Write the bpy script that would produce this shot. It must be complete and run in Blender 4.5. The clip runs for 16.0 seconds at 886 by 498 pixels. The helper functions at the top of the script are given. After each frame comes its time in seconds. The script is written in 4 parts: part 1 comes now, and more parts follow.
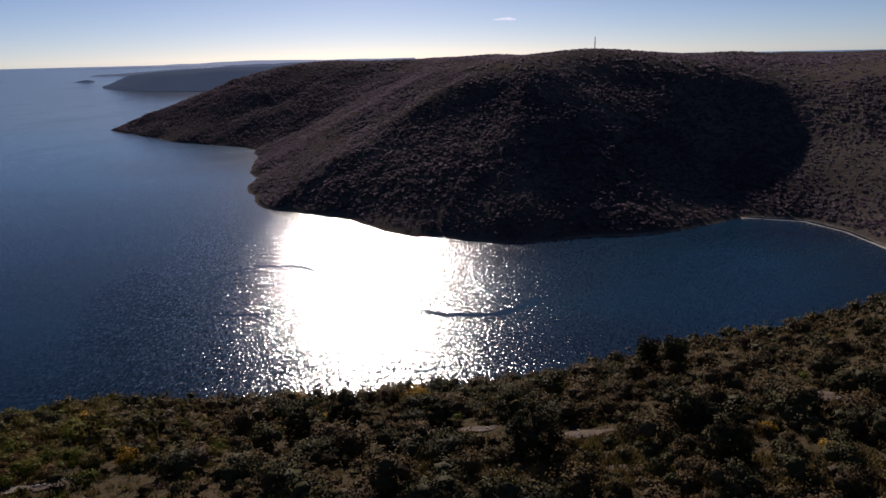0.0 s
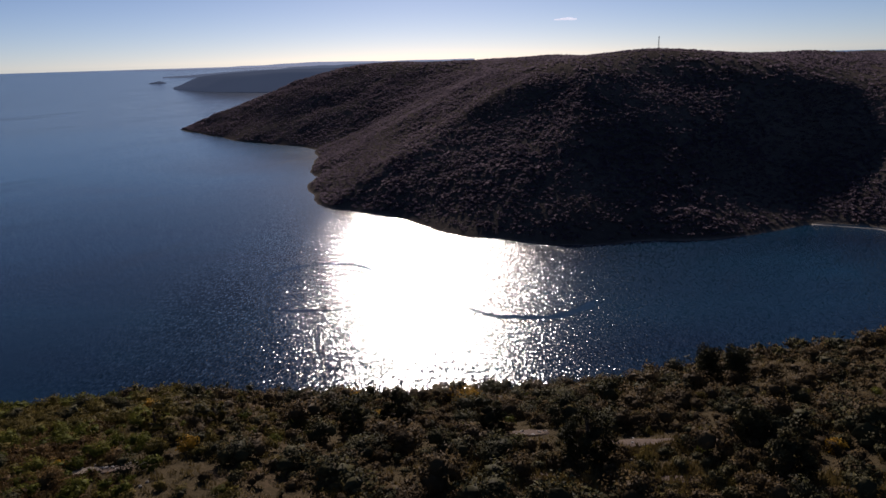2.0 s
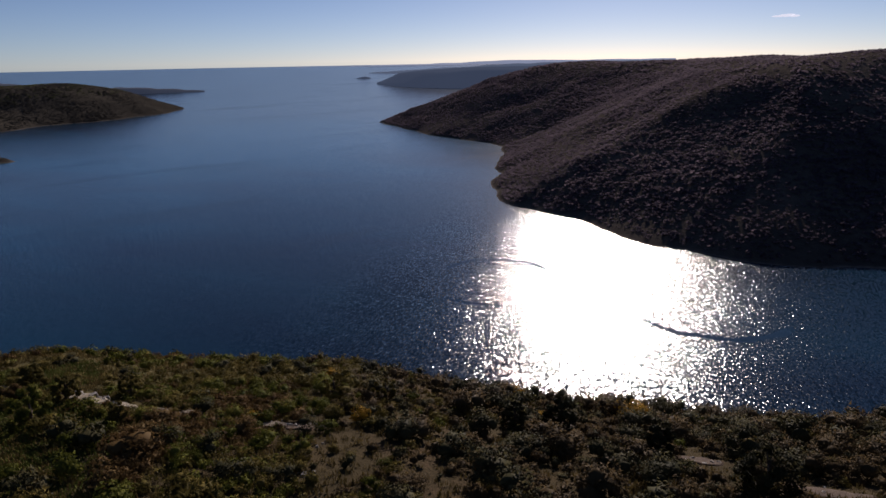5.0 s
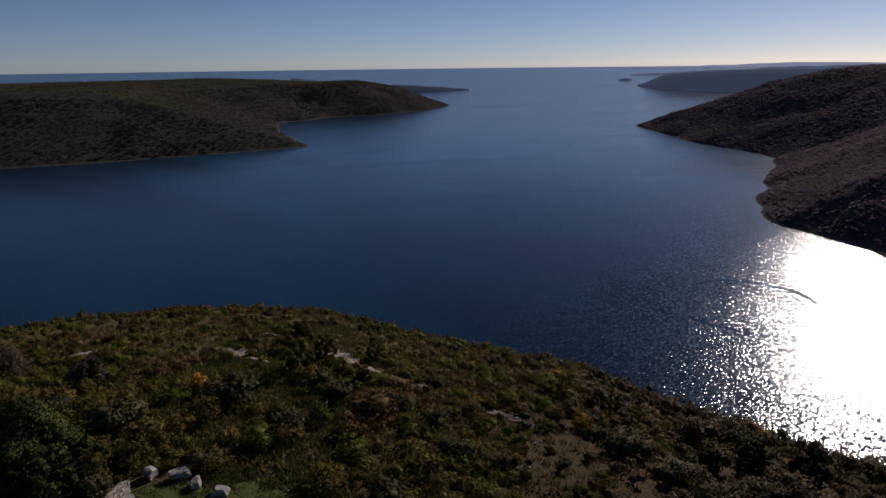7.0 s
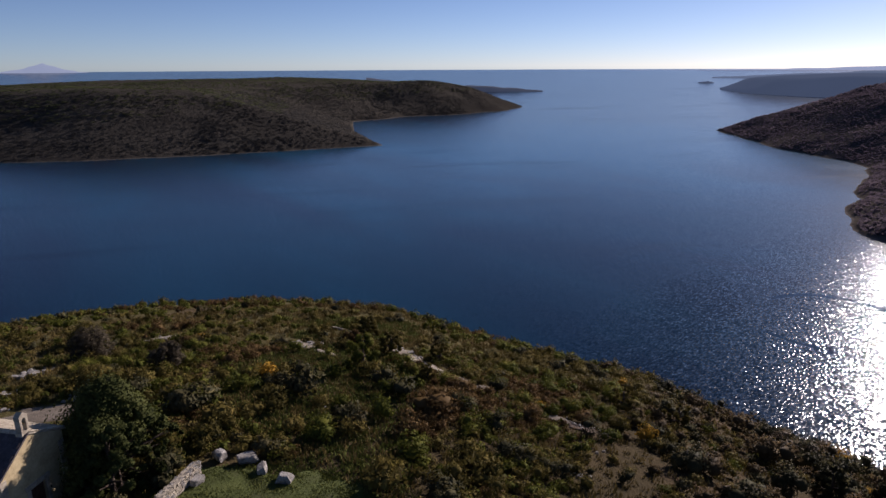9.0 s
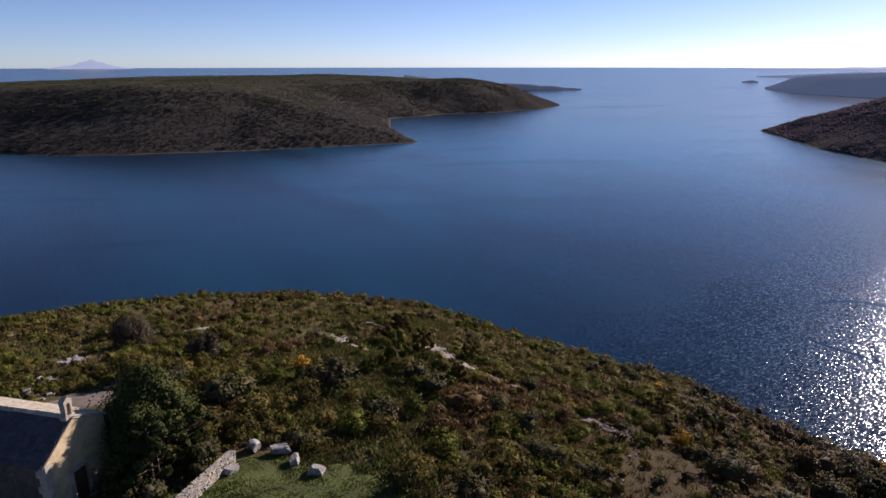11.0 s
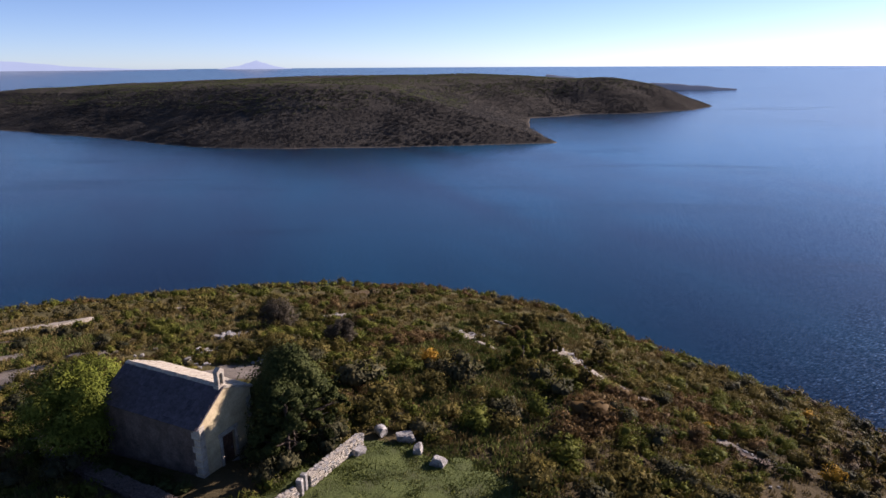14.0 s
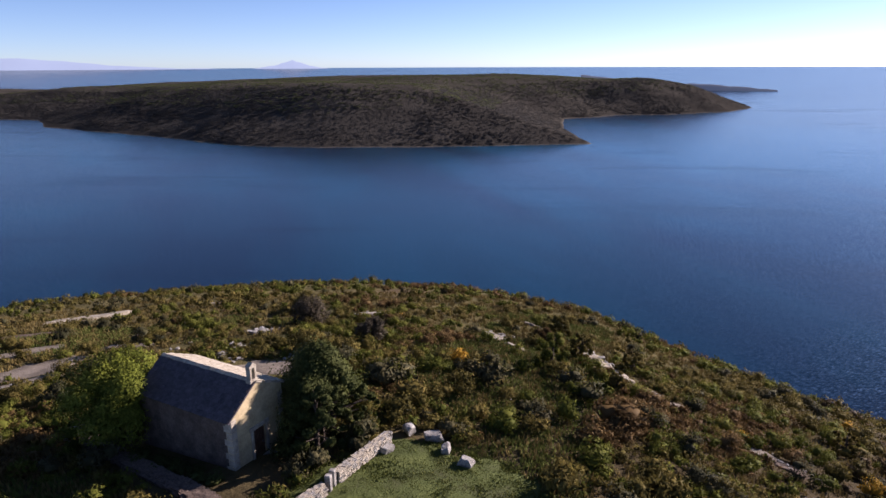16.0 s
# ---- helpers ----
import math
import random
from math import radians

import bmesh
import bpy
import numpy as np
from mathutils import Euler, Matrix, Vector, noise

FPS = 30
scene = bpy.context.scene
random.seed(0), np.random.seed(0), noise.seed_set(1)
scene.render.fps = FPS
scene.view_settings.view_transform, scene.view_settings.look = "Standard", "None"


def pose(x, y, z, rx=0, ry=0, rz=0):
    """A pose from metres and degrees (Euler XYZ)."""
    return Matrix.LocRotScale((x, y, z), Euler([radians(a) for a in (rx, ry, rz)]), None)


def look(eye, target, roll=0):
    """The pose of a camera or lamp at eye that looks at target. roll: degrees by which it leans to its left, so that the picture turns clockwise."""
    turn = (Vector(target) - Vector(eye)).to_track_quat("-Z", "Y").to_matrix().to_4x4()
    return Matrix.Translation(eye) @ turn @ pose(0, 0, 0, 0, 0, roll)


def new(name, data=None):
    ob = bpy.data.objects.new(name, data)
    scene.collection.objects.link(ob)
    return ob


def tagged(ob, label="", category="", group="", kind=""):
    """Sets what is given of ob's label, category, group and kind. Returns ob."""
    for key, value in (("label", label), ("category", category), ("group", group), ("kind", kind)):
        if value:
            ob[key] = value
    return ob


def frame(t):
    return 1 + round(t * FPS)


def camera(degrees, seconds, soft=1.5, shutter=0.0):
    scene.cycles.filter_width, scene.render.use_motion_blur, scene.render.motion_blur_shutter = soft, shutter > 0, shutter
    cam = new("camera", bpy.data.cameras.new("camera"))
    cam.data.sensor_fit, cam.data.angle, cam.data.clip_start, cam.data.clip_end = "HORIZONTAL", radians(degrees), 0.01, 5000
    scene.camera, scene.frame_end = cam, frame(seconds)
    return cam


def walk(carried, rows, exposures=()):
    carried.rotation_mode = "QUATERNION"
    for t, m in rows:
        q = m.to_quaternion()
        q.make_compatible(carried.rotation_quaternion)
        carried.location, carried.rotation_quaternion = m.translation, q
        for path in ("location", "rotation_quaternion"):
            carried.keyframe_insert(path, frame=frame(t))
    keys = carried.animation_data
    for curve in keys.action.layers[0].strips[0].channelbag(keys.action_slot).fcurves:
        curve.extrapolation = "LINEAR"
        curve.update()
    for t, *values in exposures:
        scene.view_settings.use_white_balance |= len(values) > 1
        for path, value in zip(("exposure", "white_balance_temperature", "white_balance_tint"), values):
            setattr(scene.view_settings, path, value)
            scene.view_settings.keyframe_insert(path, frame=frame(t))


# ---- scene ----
cam = camera(68.94, 16.0)
EYE = 112.0
PATH = [
    (0, pose(0, 0, EYE, 73.23, 1.25, -0.35)),
    (0.5, pose(0, 0, EYE, 73.27, 1.50, 0.36)),
    (1, pose(0, 0, EYE, 73.28, 1.54, 1.34)),
    (1.5, pose(0, 0, EYE, 73.33, 1.62, 3.01)),
    (2, pose(0, 0, EYE, 73.42, 1.53, 4.68)),
    (2.5, pose(0, 0, EYE, 73.47, 1.51, 6.65)),
    (3, pose(0, 0, EYE, 73.43, 1.17, 8.50)),
    (5.5, pose(0, 0, EYE, 73.77, 0.92, 27.24)),
    (6, pose(0, 0, EYE, 73.83, 0.73, 34.59)),
    (6.5, pose(0, 0, EYE, 73.99, 0.66, 40.41)),
    (7, pose(0, 0, EYE, 74.05, 0.65, 43.12)),
    (7.5, pose(0, 0, EYE, 74.10, 0.63, 44.86)),
    (8, pose(0, 0, EYE, 74.09, 0.49, 46.40)),
    (8.5, pose(0, 0, EYE, 74.15, 0.38, 48.11)),
    (9, pose(0, 0, EYE, 74.16, 0.26, 49.43)),
    (11.5, pose(0, 0, EYE, 73.96, 0.05, 54.31)),
    (12, pose(0, 0, EYE, 73.97, 0.09, 56.78)),
    (12.5, pose(0, 0, EYE, 73.93, 0.13, 59.62)),
    (13, pose(0, 0, EYE, 73.93, 0.08, 61.75)),
    (13.5, pose(0, 0, EYE, 73.93, 0.12, 63.60)),
    (14, pose(0, 0, EYE, 73.95, 0.30, 64.75)),
    (14.5, pose(0, 0, EYE, 73.96, 0.31, 65.91)),
    (15, pose(0, 0, EYE, 73.99, 0.39, 66.71)),
    (15.5, pose(0, 0, EYE, 73.97, 0.45, 67.25)),
    (16, pose(0, 0, EYE, 73.96, 0.19, 67.65)),
]
EXPOSURES = ((0, -0.06, 6100, 22), (3, -0.06, 6100, 22), (5.5, -0.12, 6100, 22), (6, -0.22, 6100, 22), (6.5, -0.48, 6050, 22), (7, -0.43, 6000, 23), (8, -0.03, 5950, 23),
             (9, 0.35, 5900, 24), (11.5, 0.82, 5850, 26), (13, 1.05, 5850, 27), (16, 1.2, 5850, 27))
walk(cam, PATH, EXPOSURES)

# ---- sky and sun ----
SUN_AZ, SUN_EL = 6.8, 23.0          # degrees to the left of +y, degrees above the horizon
to_sun = Vector((-math.sin(radians(SUN_AZ)) * math.cos(radians(SUN_EL)),
                 math.cos(radians(SUN_AZ)) * math.cos(radians(SUN_EL)), math.sin(radians(SUN_EL))))
world = bpy.data.worlds.new("world")
scene.world = world
world.use_nodes = True
wn = world.node_tree
sky = wn.nodes.new("ShaderNodeTexSky")
sky.sky_type = "NISHITA"
sky.sun_disc = False
sky.sun_elevation, sky.sun_rotation = radians(SUN_EL), radians(-SUN_AZ)
sky.air_density, sky.dust_density, sky.ozone_density = 0.55, 0.12, 2.2
wn.links.new(sky.outputs[0], wn.nodes["Background"].inputs[0])
wn.nodes["Background"].inputs[1].default_value = 0.058
sun_data = bpy.data.lights.new("sun", "SUN")
sun_data.energy, sun_data.angle, sun_data.color = 5.0, radians(0.53), (1.0, 0.88, 0.72)
sun_lamp = new("sun", sun_data)
sun_lamp.matrix_world = look(to_sun * 300, (0, 0, 0))


# ---- materials ----
def node(nt, kind, **values):
    n = nt.nodes.new(kind)
    for key, value in values.items():
        n.inputs[key.replace("_", " ")].default_value = value
    return n


def start_material(name, rough=0.8, spec=0.3):
    m = bpy.data.materials.new(name)
    m.use_nodes = True
    nt = m.node_tree
    b = nt.nodes["Principled BSDF"]
    b.inputs["Roughness"].default_value = rough
    b.inputs["Specular IOR Level"].default_value = spec
    return m, nt, b


def ramp(nt, fac, stops):
    r = nt.nodes.new("ShaderNodeValToRGB")
    while len(r.color_ramp.elements) < len(stops):
        r.color_ramp.elements.new(0.5)
    for e, (p, c) in zip(r.color_ramp.elements, stops):
        e.position, e.color = p, (*c, 1)
    nt.links.new(fac, r.inputs[0])
    return r.outputs[0]


def mixed(nt, fac, a, b, blend="MIX"):
    m = nt.nodes.new("ShaderNodeMix")
    m.data_type, m.blend_type = "RGBA", blend
    for socket, value in ((m.inputs[0], fac), (m.inputs[6], a), (m.inputs[7], b)):
        if isinstance(value, (tuple, float, int)):
            socket.default_value = (*value, 1) if isinstance(value, tuple) else value
        else:
            nt.links.new(value, socket)
    return m.outputs[2]


def math_node(nt, op, a, b=0.0, clamp=False):
    m = nt.nodes.new("ShaderNodeMath")
    m.operation, m.use_clamp = op, clamp
    for socket, value in zip(m.inputs, (a, b)):
        if isinstance(value, (float, int)):
            socket.default_value = value
        else:
            nt.links.new(value, socket)
    return m.outputs[0]


def place_socket(nt, own=False):
    """World position; own: the thing's own coordinates, shifted by its random number."""
    if not own:
        return nt.nodes.new("ShaderNodeNewGeometry").outputs["Position"]
    tc, oi, add = nt.nodes.new("ShaderNodeTexCoord"), nt.nodes.new("ShaderNodeObjectInfo"), nt.nodes.new("ShaderNodeVectorMath")
    sc = math_node(nt, "MULTIPLY", oi.outputs["Random"], 50.0)
    nt.links.new(tc.outputs["Object"], add.inputs[0])
    nt.links.new(sc, add.inputs[1])
    return add.outputs[0]


def noise_out(nt, vec, scale, detail=4.0, rough=0.55, distort=0.0):
    n = node(nt, "ShaderNodeTexNoise", Scale=scale, Detail=detail, Roughness=rough, Distortion=distort)
    nt.links.new(vec, n.inputs["Vector"])
    return n.outputs["Fac"]


def bump(nt, bsdf, height, distance, strength=1.0):
    b = node(nt, "ShaderNodeBump", Strength=strength, Distance=distance)
    nt.links.new(height, b.inputs["Height"])
    nt.links.new(b.outputs[0], bsdf.inputs["Normal"])
    return b


def surface_material(name, low, mid, high, coarse, fine, rough=0.85, relief=0.03, own=False, spec=0.25):
    """A weathered surface: coarse and fine noise over three colours, with relief."""
    m, nt, b = start_material(name, rough, spec)
    p = place_socket(nt, own)
    big, small = noise_out(nt, p, coarse, 5), noise_out(nt, p, fine, 6, 0.65)
    f = math_node(nt, "ADD", math_node(nt, "MULTIPLY", big, 0.6), math_node(nt, "MULTIPLY", small, 0.4))
    nt.links.new(ramp(nt, f, ((0.36, low), (0.5, mid), (0.64, high))), b.inputs["Base Color"])
    bump(nt, b, small, relief)
    return m


def leaf_material(name, dark, mid, light, patch=0.35, through_leaf=0.22, rough=0.6, own_leaf=0.8):
    """Foliage: each leaf its own tone, tone drifting from plant to plant."""
    m, nt, b = start_material(name, rough, 0.02)
    geo = nt.nodes.new("ShaderNodeNewGeometry")
    isl = geo.outputs["Random Per Island"]
    n1 = noise_out(nt, place_socket(nt), patch, 3)
    oi = nt.nodes.new("ShaderNodeObjectInfo")
    f = math_node(nt, "ADD", math_node(nt, "MULTIPLY", isl, 0.30), math_node(nt, "MULTIPLY", n1, 0.9))
    f = math_node(nt, "ADD", f, math_node(nt, "MULTIPLY", oi.outputs["Random"], 0.16))
    f = math_node(nt, "SUBTRACT", f, 0.18)
    col = ramp(nt, f, ((0.18, dark), (0.5, mid), (0.85, light)))
    nt.links.new(col, b.inputs["Base Color"])
    # light falls on a plant as on a soft round mass, each leaf a little different
    at, turn, keep_leaf, both, unit = (nt.nodes.new("ShaderNode" + k) for k in ("Attribute", "VectorTransform", "VectorMath", "VectorMath", "VectorMath"))
    at.attribute_name = "outward"
    turn.vector_type, turn.convert_from, turn.convert_to = "NORMAL", "OBJECT", "WORLD"
    nt.links.new(at.outputs["Vector"], turn.inputs[0])
    keep_leaf.operation, unit.operation = "SCALE", "NORMALIZE"
    keep_leaf.inputs["Scale"].default_value = own_leaf
    nt.links.new(geo.outputs["Normal"], keep_leaf.inputs[0])
    nt.links.new(turn.outputs[0], both.inputs[0])
    nt.links.new(keep_leaf.outputs[0], both.inputs[1])
    nt.links.new(both.outputs[0], unit.inputs[0])
    nt.links.new(unit.outputs[0], b.inputs["Normal"])
    t = nt.nodes.new("ShaderNodeBsdfTranslucent")
    nt.links.new(col, t.inputs[0])
    mx = nt.nodes.new("ShaderNodeMixShader")
    mx.inputs[0].default_value = through_leaf
    nt.links.new(b.outputs[0], mx.inputs[1])
    nt.links.new(t.outputs[0], mx.inputs[2])
    nt.links.new(mx.outputs[0], nt.nodes["Material Output"].inputs[0])
    return m


def arc_mask(nt, pos, wobble, centre, radius, middle, reach, width):
    """1 on an arc of calm water: a circle's line near its middle point."""
    def length_from(c):
        d = nt.nodes.new("ShaderNodeVectorMath")
        d.operation = "DISTANCE"
        nt.links.new(pos, d.inputs[0])
        d.inputs[1].default_value = (*c, 0)
        return d.outputs["Value"]
    off = math_node(nt, "ABSOLUTE", math_node(nt, "ADD", math_node(nt, "SUBTRACT", length_from(centre), radius), wobble))
    line = math_node(nt, "SUBTRACT", 1.0, math_node(nt, "DIVIDE", off, width), True)
    ends = math_node(nt, "MULTIPLY", math_node(nt, "SUBTRACT", reach, length_from(middle)), 0.15, True)
    return math_node(nt, "MULTIPLY", math_node(nt, "MULTIPLY", line, 2.2, True), ends)


def water_material():
    m, nt, b = start_material("sea_water", 0.11, 0.5)
    b.inputs["IOR"].default_value = 1.333
    p = place_socket(nt)
    stretch = nt.nodes.new("ShaderNodeMapping")
    stretch.inputs["Rotation"].default_value = (0, 0, radians(25))
    stretch.inputs["Scale"].default_value = (1.0, 2.6, 1.0)
    nt.links.new(p, stretch.inputs[0])
    wind = noise_out(nt, stretch.outputs[0], 0.0035, 4, 0.5, 0.6)
    turned, drawn = nt.nodes.new("ShaderNodeMapping"), nt.nodes.new("ShaderNodeMapping")      # long streaks of wind on the open bay
    turned.inputs["Rotation"].default_value = (0, 0, radians(-62))
    drawn.inputs["Scale"].default_value = (0.22, 1.0, 1.0)
    nt.links.new(p, turned.inputs[0])
    nt.links.new(turned.outputs[0], drawn.inputs[0])
    streak = math_node(nt, "MULTIPLY", math_node(nt, "SUBTRACT", noise_out(nt, drawn.outputs[0], 0.016, 3, 0.5, 0.8), 0.55), 7.0, True)
    glow_spot = nt.nodes.new("ShaderNodeVectorMath")                          # sky glow put into the water's colour: a paler patch off the peninsula's tip
    glow_spot.operation = "DISTANCE"
    nt.links.new(p, glow_spot.inputs[0])
    glow_spot.inputs[1].default_value = (-540, 760, 0)
    sky_glow = math_node(nt, "SUBTRACT", 1.0, math_node(nt, "DIVIDE", glow_spot.outputs["Value"], 560.0), True)
    tone = math_node(nt, "SUBTRACT", math_node(nt, "ADD", wind, math_node(nt, "MULTIPLY", sky_glow, 0.5)), math_node(nt, "MULTIPLY", streak, 0.07))
    nt.links.new(ramp(nt, tone, ((0.34, WATER_DEEP), (0.6, WATER_LIGHT), (0.85, tuple(2.3 * c for c in WATER_LIGHT)))), b.inputs["Base Color"])
    # wind ripples, calmer along the slicks
    wobble = math_node(nt, "MULTIPLY", math_node(nt, "SUBTRACT", noise_out(nt, p, 0.06, 2), 0.5), 7.0)
    calm = None
    for arc in (((12, 304), 36, (16, 269), 37, 2.4), ((-94, 316), 30, (-98, 344), 37, 1.8),
                ((-91, 379), 104, (-91, 273), 20, 1.3), ((-37, 300), 89, (-6, 213), 14, 0.9)):
        one = arc_mask(nt, p, wobble, *arc)
        calm = one if calm is None else math_node(nt, "MAXIMUM", calm, one)
    live = math_node(nt, "SUBTRACT", 1.0, math_node(nt, "MULTIPLY", calm, 0.9))
    sep = nt.nodes.new("ShaderNodeSeparateXYZ")
    nt.links.new(p, sep.inputs[0])
    lee = math_node(nt, "ADD", 1.0, math_node(nt, "MULTIPLY", math_node(nt, "ADD", sep.outputs[0], 90.0), 0.0085))   # calmer towards the western peninsula
    lee = math_node(nt, "MINIMUM", math_node(nt, "MAXIMUM", lee, 0.2), 1.0)
    far_off = nt.nodes.new("ShaderNodeVectorMath")                       # a breeze off the headland's spur
    far_off.operation = "DISTANCE"
    nt.links.new(p, far_off.inputs[0])
    far_off.inputs[1].default_value = (-268, 805, 0)
    breeze = math_node(nt, "SUBTRACT", 1.0, math_node(nt, "DIVIDE", math_node(nt, "ADD", far_off.outputs["Value"], math_node(nt, "MULTIPLY", wobble, 4.0)), 58.0), True)
    gust = math_node(nt, "ADD", math_node(nt, "ADD", math_node(nt, "MULTIPLY", wind, 0.5), 0.75), math_node(nt, "MULTIPLY", breeze, 3.0))
    amount = math_node(nt, "MULTIPLY", math_node(nt, "MULTIPLY", live, gust), lee)
    # wavelets: each leans its own way, so that each one glints by itself
    fine = nt.nodes.new("ShaderNodeMapping")
    fine.inputs["Rotation"].default_value = (0, 0, radians(8))
    fine.inputs["Scale"].default_value = (1.5, 0.62, 1.0)
    nt.links.new(p, fine.inputs[0])
    wavelet = node(nt, "ShaderNodeTexNoise", Scale=WAVELET, Detail=1.0, Roughness=0.9)
    nt.links.new(fine.outputs[0], wavelet.inputs["Vector"])
    lean = nt.nodes.new("ShaderNodeSeparateColor")
    nt.links.new(wavelet.outputs["Color"], lean.inputs[0])
    slope = nt.nodes.new("ShaderNodeCombineXYZ")
    for k, gain in ((0, LEAN_ACROSS), (1, LEAN_ALONG)):
        off = math_node(nt, "MULTIPLY", math_node(nt, "SUBTRACT", lean.outputs[k], 0.5), gain)
        nt.links.new(math_node(nt, "MULTIPLY", off, amount), slope.inputs[k])
    slope.inputs[2].default_value = 1.0
    unit = nt.nodes.new("ShaderNodeVectorMath")
    unit.operation = "NORMALIZE"
    nt.links.new(slope.outputs[0], unit.inputs[0])
    nt.links.new(unit.outputs[0], b.inputs["Normal"])
    finer = math_node(nt, "ADD", WATER_ROUGH, math_node(nt, "MULTIPLY", math_node(nt, "SUBTRACT", 1.0, lee), 0.06))
    finer = math_node(nt, "ADD", finer, math_node(nt, "MULTIPLY", streak, 0.035))
    nt.links.new(math_node(nt, "SUBTRACT", finer, math_node(nt, "MULTIPLY", calm, 0.1)), b.inputs["Roughness"])
    return m


WATER_DEEP, WATER_LIGHT = (0.0006, 0.0075, 0.021), (0.0013, 0.0225, 0.046)
WAVELET, LEAN_ACROSS, LEAN_ALONG, WATER_ROUGH = 0.9, 1.15, 0.8, 0.142      # wavelets to the metre, their slopes, ripples too fine to tell apart


def land_material(name, low, mid, high, rock, rim):
    """Wooded or scrubby slopes with a bare pale rim of rock above the waterline."""
    m, nt, b = start_material(name, 1.0, 0.0)
    p = place_socket(nt)
    big, small = noise_out(nt, p, 0.012, 5), noise_out(nt, p, 0.22, 5, 0.65)
    f = math_node(nt, "ADD", math_node(nt, "MULTIPLY", big, 0.6), math_node(nt, "MULTIPLY", small, 0.4))
    veg = ramp(nt, f, ((0.38, low), (0.5, mid), (0.62, high)))
    sep = nt.nodes.new("ShaderNodeSeparateXYZ")
    nt.links.new(p, sep.inputs[0])
    edge = math_node(nt, "ADD", sep.outputs[2], math_node(nt, "MULTIPLY", noise_out(nt, p, 0.05, 4), rim * 1.6))
    bare = math_node(nt, "MULTIPLY", math_node(nt, "SUBTRACT", rim * 1.7, edge), 1.2, True)
    stone = ramp(nt, small, ((0.35, tuple(0.55 * c for c in rock)), (0.65, rock)))
    nt.links.new(mixed(nt, bare, veg, stone), b.inputs["Base Color"])
    bump(nt, b, small, 1.2)
    return m


def hill_material():
    """The near hill: dry grass, green turf, soil and stony ground."""
    m, nt, b = start_material("hill_ground", 0.95, 0.03)
    p = place_socket(nt)
    big, mid, small = noise_out(nt, p, 0.05, 4), noise_out(nt, p, 0.35, 5), noise_out(nt, p, 3.0, 6, 0.7)
    # eastern turf darker and redder: its look against the sun put into colour
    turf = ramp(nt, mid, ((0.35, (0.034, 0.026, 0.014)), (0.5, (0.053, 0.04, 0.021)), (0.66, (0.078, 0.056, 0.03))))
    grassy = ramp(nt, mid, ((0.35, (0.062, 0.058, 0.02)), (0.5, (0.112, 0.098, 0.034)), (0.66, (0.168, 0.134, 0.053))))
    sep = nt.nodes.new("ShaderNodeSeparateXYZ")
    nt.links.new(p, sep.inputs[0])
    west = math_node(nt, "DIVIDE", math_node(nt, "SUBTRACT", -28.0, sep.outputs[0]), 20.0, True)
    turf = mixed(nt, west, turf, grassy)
    soil = ramp(nt, small, ((0.35, (0.066, 0.041, 0.026)), (0.6, (0.13, 0.086, 0.055))))
    bare = math_node(nt, "MULTIPLY", math_node(nt, "SUBTRACT", math_node(nt, "ADD", big, math_node(nt, "MULTIPLY", small, 0.35)), 0.80), 6.0, True)
    nt.links.new(mixed(nt, bare, mixed(nt, 0.5, turf, ramp(nt, small, ((0.3, (0.042, 0.033, 0.018)), (0.7, (0.09, 0.07, 0.037)))), "MIX"), soil), b.inputs["Base Color"])
    bump(nt, b, small, 0.12)
    return m


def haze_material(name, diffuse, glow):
    """Far coast or cloud as a plain backdrop: sunlit haze is put into its colour and a little glow."""
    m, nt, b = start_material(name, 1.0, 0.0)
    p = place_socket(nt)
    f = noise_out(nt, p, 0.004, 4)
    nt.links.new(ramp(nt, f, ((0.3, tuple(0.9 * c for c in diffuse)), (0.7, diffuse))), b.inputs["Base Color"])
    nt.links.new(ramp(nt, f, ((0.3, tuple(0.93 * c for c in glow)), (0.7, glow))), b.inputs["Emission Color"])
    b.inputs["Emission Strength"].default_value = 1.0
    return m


WATER = water_material()
HILL = hill_material()
WOODED = land_material("wooded_slope", (0.0531, 0.0456, 0.0405), (0.0765, 0.0658, 0.0562), (0.0978, 0.0838, 0.0709), (0.22, 0.19, 0.155), 0.9)
SCRUBBY = land_material("scrubby_slope", (0.036, 0.0325, 0.028), (0.05, 0.045, 0.038), (0.064, 0.057, 0.047), (0.15, 0.13, 0.105), 0.9)
# each layer has haze put into its colour and glow, paler with distance
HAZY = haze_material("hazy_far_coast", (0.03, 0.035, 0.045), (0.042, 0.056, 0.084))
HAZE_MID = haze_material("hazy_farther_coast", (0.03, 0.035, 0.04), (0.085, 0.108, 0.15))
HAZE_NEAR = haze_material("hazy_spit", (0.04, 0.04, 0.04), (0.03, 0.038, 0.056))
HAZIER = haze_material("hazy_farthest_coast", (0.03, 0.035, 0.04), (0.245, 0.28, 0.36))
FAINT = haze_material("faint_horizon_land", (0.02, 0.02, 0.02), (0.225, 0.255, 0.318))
LEAF_GREEN = leaf_material("leaf_green", (0.0353, 0.0432, 0.0074), (0.0876, 0.0951, 0.0163), (0.1616, 0.1513, 0.0284))
LEAF_OLIVE = leaf_material("leaf_olive", (0.0535, 0.0467, 0.0136), (0.1159, 0.0935, 0.0250), (0.1911, 0.1427, 0.0420))
LEAF_BROWN = leaf_material("leaf_brown", (0.0507, 0.0305, 0.0129), (0.1144, 0.0708, 0.0284), (0.1797, 0.1235, 0.0516))
